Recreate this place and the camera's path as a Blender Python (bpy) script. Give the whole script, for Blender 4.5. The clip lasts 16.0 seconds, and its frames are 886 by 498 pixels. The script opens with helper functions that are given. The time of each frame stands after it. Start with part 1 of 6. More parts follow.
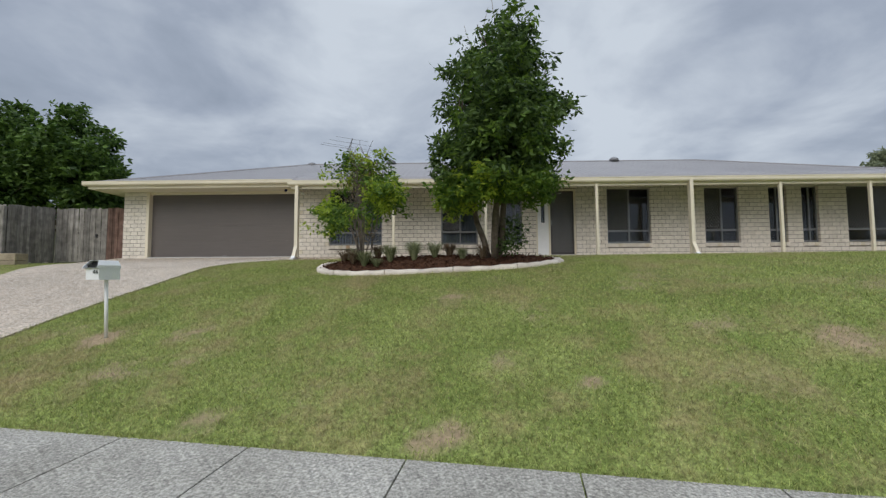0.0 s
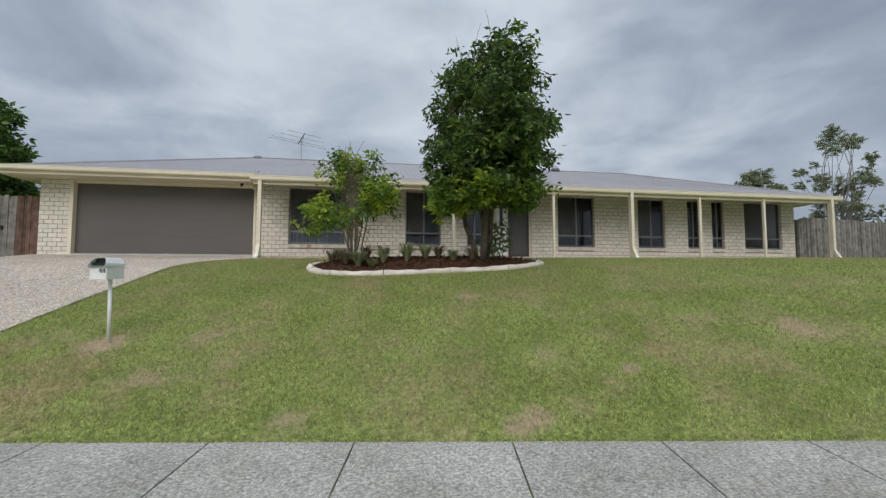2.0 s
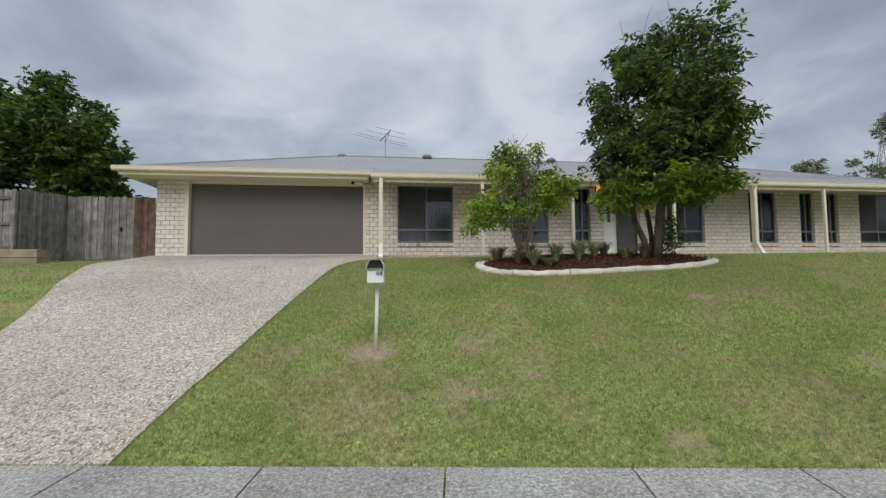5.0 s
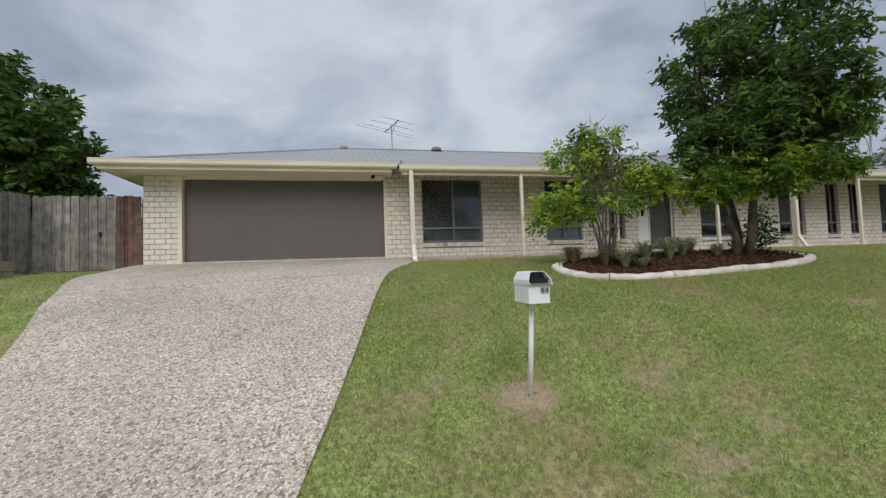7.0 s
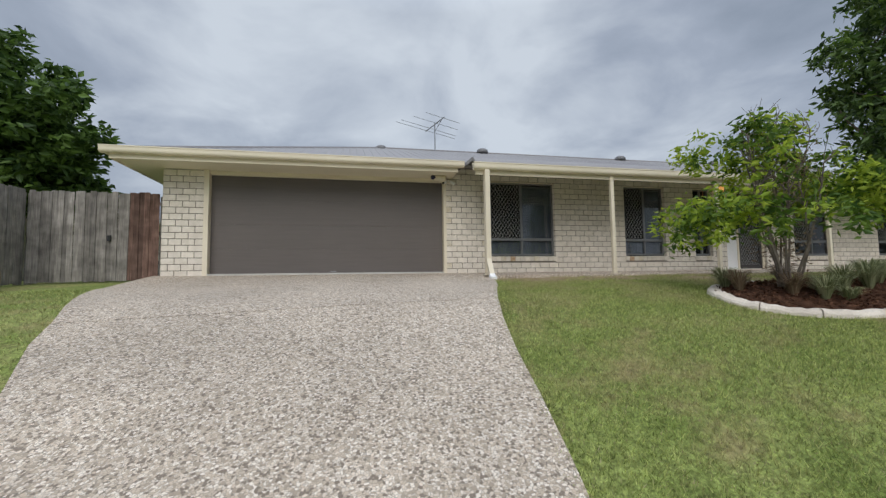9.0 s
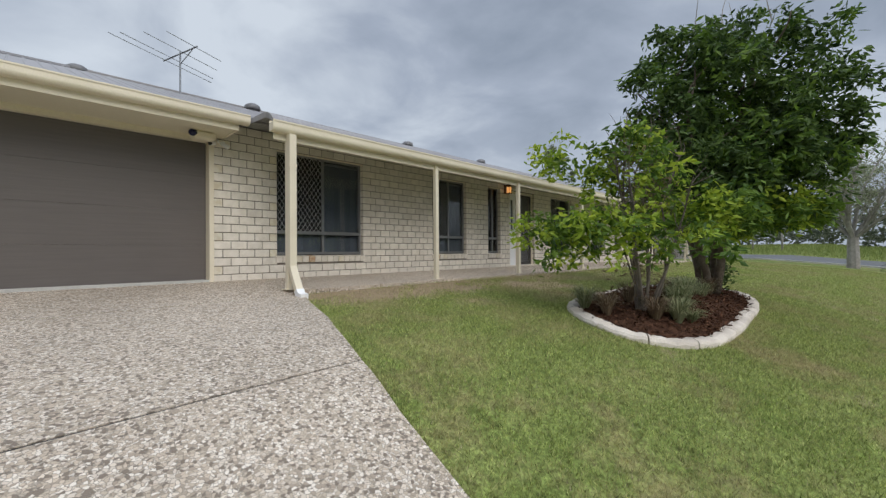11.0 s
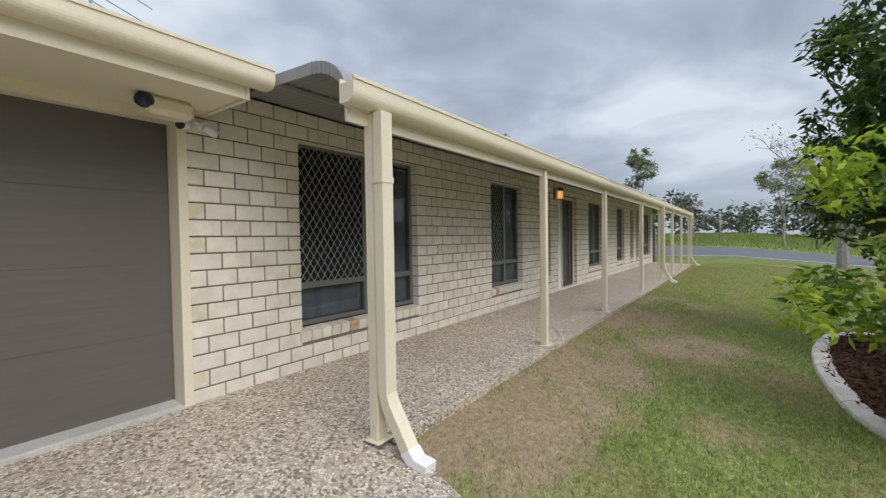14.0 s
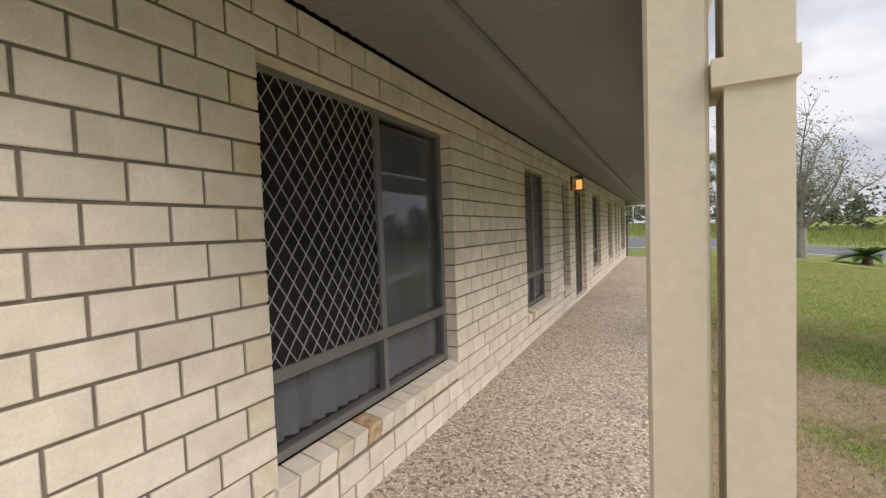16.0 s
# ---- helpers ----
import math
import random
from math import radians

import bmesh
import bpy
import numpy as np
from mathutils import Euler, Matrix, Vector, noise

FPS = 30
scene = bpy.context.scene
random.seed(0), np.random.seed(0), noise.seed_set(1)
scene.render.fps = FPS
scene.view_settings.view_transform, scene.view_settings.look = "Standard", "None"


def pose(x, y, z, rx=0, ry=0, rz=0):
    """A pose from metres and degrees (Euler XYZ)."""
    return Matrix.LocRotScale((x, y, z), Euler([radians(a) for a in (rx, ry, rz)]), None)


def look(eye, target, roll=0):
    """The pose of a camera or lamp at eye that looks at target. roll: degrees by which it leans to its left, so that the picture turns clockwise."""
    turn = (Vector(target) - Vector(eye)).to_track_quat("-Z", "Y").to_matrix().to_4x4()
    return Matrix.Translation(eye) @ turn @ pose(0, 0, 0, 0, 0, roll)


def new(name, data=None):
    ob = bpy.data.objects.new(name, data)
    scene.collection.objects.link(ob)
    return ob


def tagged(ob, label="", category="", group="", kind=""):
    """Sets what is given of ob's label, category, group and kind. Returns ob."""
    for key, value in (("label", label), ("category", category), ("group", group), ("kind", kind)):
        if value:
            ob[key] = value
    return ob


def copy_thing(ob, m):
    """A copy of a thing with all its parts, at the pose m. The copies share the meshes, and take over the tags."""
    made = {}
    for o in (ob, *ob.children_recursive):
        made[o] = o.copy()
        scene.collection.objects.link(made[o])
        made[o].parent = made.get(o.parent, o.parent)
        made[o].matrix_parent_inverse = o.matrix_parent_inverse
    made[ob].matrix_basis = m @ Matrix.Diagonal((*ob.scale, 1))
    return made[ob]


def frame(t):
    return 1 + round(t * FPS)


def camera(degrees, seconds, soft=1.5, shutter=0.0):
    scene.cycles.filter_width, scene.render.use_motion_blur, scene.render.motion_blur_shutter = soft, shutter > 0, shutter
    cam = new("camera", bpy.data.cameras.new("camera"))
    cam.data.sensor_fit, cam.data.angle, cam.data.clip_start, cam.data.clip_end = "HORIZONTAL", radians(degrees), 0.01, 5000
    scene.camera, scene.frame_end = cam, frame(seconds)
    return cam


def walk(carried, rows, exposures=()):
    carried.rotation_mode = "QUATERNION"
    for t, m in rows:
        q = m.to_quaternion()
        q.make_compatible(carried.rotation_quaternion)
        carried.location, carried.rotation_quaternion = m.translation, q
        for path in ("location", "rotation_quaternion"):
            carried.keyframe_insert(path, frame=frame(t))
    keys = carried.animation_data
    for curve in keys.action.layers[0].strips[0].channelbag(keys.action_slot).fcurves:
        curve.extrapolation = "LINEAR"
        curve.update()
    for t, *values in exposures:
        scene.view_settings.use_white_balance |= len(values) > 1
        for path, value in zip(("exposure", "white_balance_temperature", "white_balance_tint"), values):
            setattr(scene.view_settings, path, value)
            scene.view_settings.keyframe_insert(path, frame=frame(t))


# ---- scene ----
cam = camera(93.4, 16.0, soft=1.35)
SKY, SUN = 0.72, 1.5
PATH = [
    (0, (-0.463, -0.449, 1.313), (-0.516, 1.547, 1.438), -0.3),
    (0.5, (-0.852, -0.541, 1.303), (-0.769, 1.455, 1.411), -0.3),
    (1, (-1.104, -0.737, 1.298), (-0.865, 1.246, 1.399), -0.3),
    (1.5, (-1.491, -0.827, 1.303), (-1.129, 1.137, 1.415), -0.2),
    (2, (-1.921, -0.666, 1.326), (-1.591, 1.303, 1.45), -0.0),
    (2.5, (-2.325, -0.429, 1.347), (-2.156, 1.56, 1.47), -0.1),
    (3, (-2.884, -0.35, 1.342), (-2.908, 1.647, 1.453), -0.1),
    (5.5, (-5.283, 0.557, 1.419), (-4.908, 2.518, 1.526), -0.5),
    (6, (-5.652, 1.024, 1.469), (-5.176, 2.964, 1.562), -0.5),
    (6.5, (-6.008, 1.35, 1.524), (-5.475, 3.276, 1.602), -0.8),
    (7, (-6.381, 1.67, 1.569), (-5.974, 3.626, 1.664), -2.0),
    (7.5, (-6.705, 2.172, 1.615), (-6.4, 4.145, 1.73), -2.0),
    (8, (-7.095, 2.585, 1.661), (-6.82, 4.561, 1.799), -1.1),
    (10.5, (-7.864, 5.586, 2.182), (-6.744, 7.241, 2.257), -0.6),
    (11, (-7.669, 6.126, 2.347), (-6.236, 7.521, 2.362), -0.4),
    (11.5, (-7.593, 6.694, 2.462), (-5.958, 7.845, 2.418), 0.2),
    (12, (-7.389, 7.269, 2.609), (-5.728, 8.38, 2.517), 0.9),
    (12.5, (-7.355, 7.909, 2.786), (-5.741, 9.084, 2.675), 1.3),
    (13, (-7.248, 8.527, 2.924), (-5.676, 9.76, 2.83), -0.1),
    (13.5, (-7.112, 9.125, 3.055), (-5.526, 10.342, 2.989), -0.6),
    (14, (-6.982, 9.669, 3.153), (-5.359, 10.837, 3.103), -0.9),
    (14.5, (-6.72, 10.182, 3.235), (-5.056, 11.288, 3.167), -1.3),
    (15, (-6.498, 10.675, 3.3), (-4.781, 11.697, 3.212), -0.8),
    (15.5, (-6.078, 11.145, 3.344), (-4.352, 12.147, 3.217), -1.2),
    (16, (-5.745, 11.622, 3.338), (-3.978, 12.555, 3.252), -2.1),
]
walk(cam, [(t, look(eye, target, roll)) for t, eye, target, roll in PATH],
     [(0.0, 0.24, 6500, 10), (8.0, 0.25, 6500, 10), (10.5, 0.30, 6500, 10), (13.0, 0.48, 6500, 10), (14.5, 0.60, 6550, 10), (15.3, 0.66, 6750, 12), (16.0, 0.85, 7250, 15)])

# ---- world, sun, exposure ----
SUN_EL, SUN_ROT = 42.0, 196.0
world = bpy.data.worlds.new("overcast_sky")
scene.world = world
world.use_nodes = True
wt = world.node_tree
wt.nodes.clear()


def wnode(kind, **inputs):
    n = wt.nodes.new(kind)
    for k, v in inputs.items():
        n.inputs[k].default_value = v
    return n


sky = wnode("ShaderNodeTexSky")
sky.sky_type, sky.sun_disc = "NISHITA", False
sky.sun_elevation, sky.sun_rotation = radians(SUN_EL), radians(SUN_ROT)
sky.air_density, sky.dust_density = 1.0, 3.0
coord = wnode("ShaderNodeTexCoord")
# a flat cloud layer: direction divided by its height
sep = wnode("ShaderNodeSeparateXYZ")
wt.links.new(coord.outputs["Generated"], sep.inputs[0])
lift = wnode("ShaderNodeMath")
lift.operation = "MAXIMUM"
lift.inputs[1].default_value = 0.0
wt.links.new(sep.outputs["Z"], lift.inputs[0])
add = wnode("ShaderNodeMath")
add.operation = "ADD"
add.inputs[1].default_value = 0.22
wt.links.new(lift.outputs[0], add.inputs[0])
div = wnode("ShaderNodeVectorMath")
div.operation = "DIVIDE"
comb = wnode("ShaderNodeCombineXYZ")
for i in range(3):
    wt.links.new(add.outputs[0], comb.inputs[i])
wt.links.new(coord.outputs["Generated"], div.inputs[0])
wt.links.new(comb.outputs[0], div.inputs[1])
clouds = wnode("ShaderNodeTexNoise", Scale=1.7, Detail=7.0, Roughness=0.52, Distortion=0.35)
clouds_big = wnode("ShaderNodeTexNoise", Scale=0.65, Detail=2.0, Roughness=0.45)
for n in (clouds, clouds_big):
    wt.links.new(div.outputs[0], n.inputs["Vector"])
mixn = wnode("ShaderNodeMath")
mixn.operation = "ADD"
wt.links.new(clouds.outputs["Fac"], mixn.inputs[0])
wt.links.new(clouds_big.outputs["Fac"], mixn.inputs[1])
ramp = wnode("ShaderNodeValToRGB")
ramp.color_ramp.elements[0].position, ramp.color_ramp.elements[0].color = 0.40, (0.288, 0.346, 0.437, 1)
ramp.color_ramp.elements[1].position, ramp.color_ramp.elements[1].color = 0.62, (0.722, 0.796, 0.888, 1)
e = ramp.color_ramp.elements.new(0.5)
e.color = (0.427, 0.491, 0.602, 1)
half = wnode("ShaderNodeMath")
half.operation = "MULTIPLY"
half.inputs[1].default_value = 0.5
wt.links.new(mixn.outputs[0], half.inputs[0])
wt.links.new(half.outputs[0], ramp.inputs[0])
# paler towards the horizon
hz = wnode("ShaderNodeMapRange")
hz.inputs["From Min"].default_value, hz.inputs["From Max"].default_value = 0.0, 0.32
hz.inputs["To Min"].default_value, hz.inputs["To Max"].default_value = 0.5, 0.0
wt.links.new(sep.outputs["Z"], hz.inputs["Value"])
pale = wnode("ShaderNodeMix")
pale.data_type = "RGBA"
wt.links.new(hz.outputs[0], pale.inputs["Factor"])
wt.links.new(ramp.outputs[0], pale.inputs["A"])
pale.inputs["B"].default_value = (0.512, 0.57, 0.655, 1)
scaled = wnode("ShaderNodeMix")
scaled.data_type, scaled.blend_type = "RGBA", "MIX"
scaled.inputs["Factor"].default_value = 0.93
skydim = wnode("ShaderNodeMix")
skydim.data_type, skydim.blend_type = "RGBA", "MULTIPLY"
skydim.inputs["Factor"].default_value = 1.0
skydim.inputs["B"].default_value = (0.1, 0.1, 0.1, 1)
wt.links.new(sky.outputs[0], skydim.inputs["A"])
wt.links.new(skydim.outputs["Result"], scaled.inputs["A"])
wt.links.new(pale.outputs["Result"], scaled.inputs["B"])
# an overcast sky is brightest overhead
zen = wnode("ShaderNodeMapRange")
zen.inputs["From Min"].default_value, zen.inputs["From Max"].default_value = 0.55, 0.95
zen.inputs["To Min"].default_value, zen.inputs["To Max"].default_value = SKY, SKY * 2.8
wt.links.new(sep.outputs["Z"], zen.inputs["Value"])
bg = wnode("ShaderNodeBackground")
wt.links.new(zen.outputs[0], bg.inputs["Strength"])
wt.links.new(scaled.outputs["Result"], bg.inputs["Color"])
wt.links.new(bg.outputs[0], wnode("ShaderNodeOutputWorld").inputs["Surface"])

sun_data = bpy.data.lights.new("sun", "SUN")
sun_data.energy, sun_data.angle, sun_data.color = SUN, radians(45), (1.0, 0.97, 0.93)
sun = new("sun", sun_data)
sun.matrix_world = look((0, 0, 0), (-math.sin(radians(SUN_ROT)) * math.cos(radians(SUN_EL)), -math.cos(radians(SUN_ROT)) * math.cos(radians(SUN_EL)), -math.sin(radians(SUN_EL))))


# ---- materials ----
def material(name, a, b=None, scale=8.0, rough=0.7, metal=0.0, bump=0.0, bump_scale=60.0, fine=0.12, coords="Object", isle=0.0, spec=0.5, stretch=None):
    """Two colours mixed by broad noise, varied by fine grain, with relief; isle: how much each piece differs."""
    m = bpy.data.materials.new(name)
    m.use_nodes = True
    nt = m.node_tree
    bsdf = nt.nodes["Principled BSDF"]
    tc = nt.nodes.new("ShaderNodeTexCoord")
    place = nt.nodes.new("ShaderNodeNewGeometry").outputs["Position"] if isle else tc.outputs[coords]
    big = nt.nodes.new("ShaderNodeTexNoise")
    big.inputs["Scale"].default_value, big.inputs["Detail"].default_value = scale, 5
    nt.links.new(place, big.inputs["Vector"])
    rp = nt.nodes.new("ShaderNodeValToRGB")
    rp.color_ramp.elements[0].position, rp.color_ramp.elements[1].position = 0.35, 0.65
    rp.color_ramp.elements[0].color, rp.color_ramp.elements[1].color = (*a, 1), (*(b or a), 1)
    nt.links.new(big.outputs["Fac"], rp.inputs[0])
    small = nt.nodes.new("ShaderNodeTexNoise")
    small.inputs["Scale"].default_value, small.inputs["Detail"].default_value = bump_scale, 3
    if stretch:
        mp = nt.nodes.new("ShaderNodeMapping")
        mp.inputs["Scale"].default_value = stretch
        nt.links.new(place, mp.inputs["Vector"])
        place = mp.outputs[0]
    nt.links.new(place, small.inputs["Vector"])
    hsv = nt.nodes.new("ShaderNodeHueSaturation")
    nt.links.new(rp.outputs[0], hsv.inputs["Color"])
    mr = nt.nodes.new("ShaderNodeMapRange")
    mr.inputs["To Min"].default_value, mr.inputs["To Max"].default_value = 1 - fine, 1 + fine
    mr.inputs["From Min"].default_value, mr.inputs["From Max"].default_value = 0.3, 0.7
    nt.links.new(small.outputs["Fac"], mr.inputs["Value"])
    value = mr.outputs[0]
    if isle:
        geo, info = nt.nodes.new("ShaderNodeNewGeometry"), nt.nodes.new("ShaderNodeObjectInfo")
        s = nt.nodes.new("ShaderNodeMath")
        s.operation = "ADD"
        nt.links.new(geo.outputs["Random Per Island"], s.inputs[0])
        nt.links.new(info.outputs["Random"], s.inputs[1])
        fr = nt.nodes.new("ShaderNodeMath")
        fr.operation = "FRACT"
        nt.links.new(s.outputs[0], fr.inputs[0])
        m2 = nt.nodes.new("ShaderNodeMapRange")
        m2.inputs["To Min"].default_value, m2.inputs["To Max"].default_value = 1 - isle, 1 + isle
        nt.links.new(fr.outputs[0], m2.inputs["Value"])
        mul = nt.nodes.new("ShaderNodeMath")
        mul.operation = "MULTIPLY"
        nt.links.new(value, mul.inputs[0])
        nt.links.new(m2.outputs[0], mul.inputs[1])
        value = mul.outputs[0]
    nt.links.new(value, hsv.inputs["Value"])
    nt.links.new(hsv.outputs[0], bsdf.inputs["Base Color"])
    bsdf.inputs["Roughness"].default_value, bsdf.inputs["Metallic"].default_value = rough, metal
    bsdf.inputs["Specular IOR Level"].default_value = spec
    if bump:
        bp = nt.nodes.new("ShaderNodeBump")
        bp.inputs["Strength"].default_value, bp.inputs["Distance"].default_value = bump, 0.01
        nt.links.new(small.outputs["Fac"], bp.inputs["Height"])
        nt.links.new(bp.outputs[0], bsdf.inputs["Normal"])
    return m


def mottle(nt, tc, colour, scale=20.0, lo=0.5, hi=1.45):
    """Tufts: lighter and darker by the hand's breadth."""
    tn, tm, hs = nt.nodes.new("ShaderNodeTexNoise"), nt.nodes.new("ShaderNodeMapRange"), nt.nodes.new("ShaderNodeHueSaturation")
    tn.inputs["Scale"].default_value, tn.inputs["Detail"].default_value, tn.inputs["Roughness"].default_value = scale, 6, 0.72
    nt.links.new(tc.outputs["Object"], tn.inputs["Vector"])
    tm.inputs["From Min"].default_value, tm.inputs["From Max"].default_value = 0.32, 0.66
    tm.inputs["To Min"].default_value, tm.inputs["To Max"].default_value = lo, hi
    nt.links.new(tn.outputs["Fac"], tm.inputs["Value"])
    nt.links.new(tm.outputs[0], hs.inputs["Value"])
    nt.links.new(colour, hs.inputs["Color"])
    return hs.outputs[0]


def leaf_material(name, dark, light, glow=0.35, patches=None):
    """Leaves: colour differs leaf by leaf, and some light passes through."""
    m = bpy.data.materials.new(name)
    m.use_nodes = True
    nt = m.node_tree
    bsdf = nt.nodes["Principled BSDF"]
    geo = nt.nodes.new("ShaderNodeNewGeometry")
    rp = nt.nodes.new("ShaderNodeValToRGB")
    rp.color_ramp.elements[0].color, rp.color_ramp.elements[1].color = (*dark, 1), (*light, 1)
    nt.links.new(geo.outputs["Random Per Island"], rp.inputs[0])
    colour = rp.outputs[0]
    if patches:
        tc, pn = nt.nodes.new("ShaderNodeTexCoord"), nt.nodes.new("ShaderNodeTexNoise")
        pn.inputs["Scale"].default_value, pn.inputs["Detail"].default_value, pn.inputs["Roughness"].default_value = 0.85, 8, 0.72
        nt.links.new(tc.outputs["Object"], pn.inputs["Vector"])
        pm, mixp = nt.nodes.new("ShaderNodeMapRange"), nt.nodes.new("ShaderNodeMix")
        pm.inputs["From Min"].default_value, pm.inputs["From Max"].default_value = 0.45, 0.66
        nt.links.new(pn.outputs["Fac"], pm.inputs["Value"])
        mixp.data_type = "RGBA"
        nt.links.new(pm.outputs[0], mixp.inputs["Factor"])
        nt.links.new(colour, mixp.inputs["A"])
        mixp.inputs["B"].default_value = (*patches, 1)
        colour = mottle(nt, tc, mixp.outputs["Result"])
    nt.links.new(colour, bsdf.inputs["Base Color"])
    bsdf.inputs["Roughness"].default_value = 0.55
    bsdf.inputs["Specular IOR Level"].default_value = 0.3
    tr = nt.nodes.new("ShaderNodeBsdfTranslucent")
    nt.links.new(colour, tr.inputs["Color"])
    mx = nt.nodes.new("ShaderNodeMixShader")
    mx.inputs[0].default_value = glow
    nt.links.new(bsdf.outputs[0], mx.inputs[1])
    nt.links.new(tr.outputs[0], mx.inputs[2])
    nt.links.new(mx.outputs[0], nt.nodes["Material Output"].inputs["Surface"])
    return m


def pebble_material(name, colours, cell, rough=0.75):
    """Exposed aggregate: small stones of several tints set in cement."""
    m = bpy.data.materials.new(name)
    m.use_nodes = True
    nt = m.node_tree
    bsdf = nt.nodes["Principled BSDF"]
    tc = nt.nodes.new("ShaderNodeTexCoord")
    wob = nt.nodes.new("ShaderNodeTexNoise")
    wob.inputs["Scale"].default_value = 40
    nt.links.new(tc.outputs["Object"], wob.inputs["Vector"])
    mixv = nt.nodes.new("ShaderNodeMix")
    mixv.data_type, mixv.blend_type = "RGBA", "LINEAR_LIGHT"
    mixv.inputs["Factor"].default_value = 0.012
    nt.links.new(tc.outputs["Object"], mixv.inputs["A"])
    nt.links.new(wob.outputs["Color"], mixv.inputs["B"])
    vo = nt.nodes.new("ShaderNodeTexVoronoi")
    vo.inputs["Scale"].default_value = 1 / cell
    nt.links.new(mixv.outputs["Result"], vo.inputs["Vector"])
    sepc = nt.nodes.new("ShaderNodeSeparateColor")
    nt.links.new(vo.outputs["Color"], sepc.inputs[0])
    rp = nt.nodes.new("ShaderNodeValToRGB")
    rp.color_ramp.interpolation = "CONSTANT"
    rp.color_ramp.elements[0].color = (*colours[0], 1)
    rp.color_ramp.elements[1].color, rp.color_ramp.elements[1].position = (*colours[-1], 1), 1 - 1 / len(colours)
    for k, c in enumerate(colours[1:-1], 1):
        el = rp.color_ramp.elements.new(k / len(colours))
        el.color = (*c, 1)
    nt.links.new(sepc.outputs[0], rp.inputs[0])
    edge = nt.nodes.new("ShaderNodeTexVoronoi")
    edge.feature = "DISTANCE_TO_EDGE"
    edge.inputs["Scale"].default_value = 1 / cell
    nt.links.new(mixv.outputs["Result"], edge.inputs["Vector"])
    em = nt.nodes.new("ShaderNodeMapRange")
    em.inputs["From Max"].default_value = 0.10
    nt.links.new(edge.outputs["Distance"], em.inputs["Value"])
    cm = nt.nodes.new("ShaderNodeMix")
    cm.data_type = "RGBA"
    cm.inputs["A"].default_value = (0.29, 0.25, 0.20, 1)
    nt.links.new(em.outputs[0], cm.inputs["Factor"])
    nt.links.new(rp.outputs[0], cm.inputs["B"])
    stain = nt.nodes.new("ShaderNodeTexNoise")
    stain.inputs["Scale"].default_value, stain.inputs["Detail"].default_value = 0.7, 6
    nt.links.new(tc.outputs["Object"], stain.inputs["Vector"])
    sm = nt.nodes.new("ShaderNodeMapRange")
    sm.inputs["From Min"].default_value, sm.inputs["From Max"].default_value = 0.3, 0.7
    sm.inputs["To Min"].default_value, sm.inputs["To Max"].default_value = 0.86, 1.08
    nt.links.new(stain.outputs["Fac"], sm.inputs["Value"])
    hs = nt.nodes.new("ShaderNodeHueSaturation")
    nt.links.new(cm.outputs["Result"], hs.inputs["Color"])
    nt.links.new(sm.outputs[0], hs.inputs["Value"])
    nt.links.new(hs.outputs[0], bsdf.inputs["Base Color"])
    bp = nt.nodes.new("ShaderNodeBump")
    bp.inputs["Strength"].default_value, bp.inputs["Distance"].default_value = 0.6, 0.006
    nt.links.new(em.outputs[0], bp.inputs["Height"])
    nt.links.new(bp.outputs[0], bsdf.inputs["Normal"])
    bsdf.inputs["Roughness"].default_value = rough
    return m


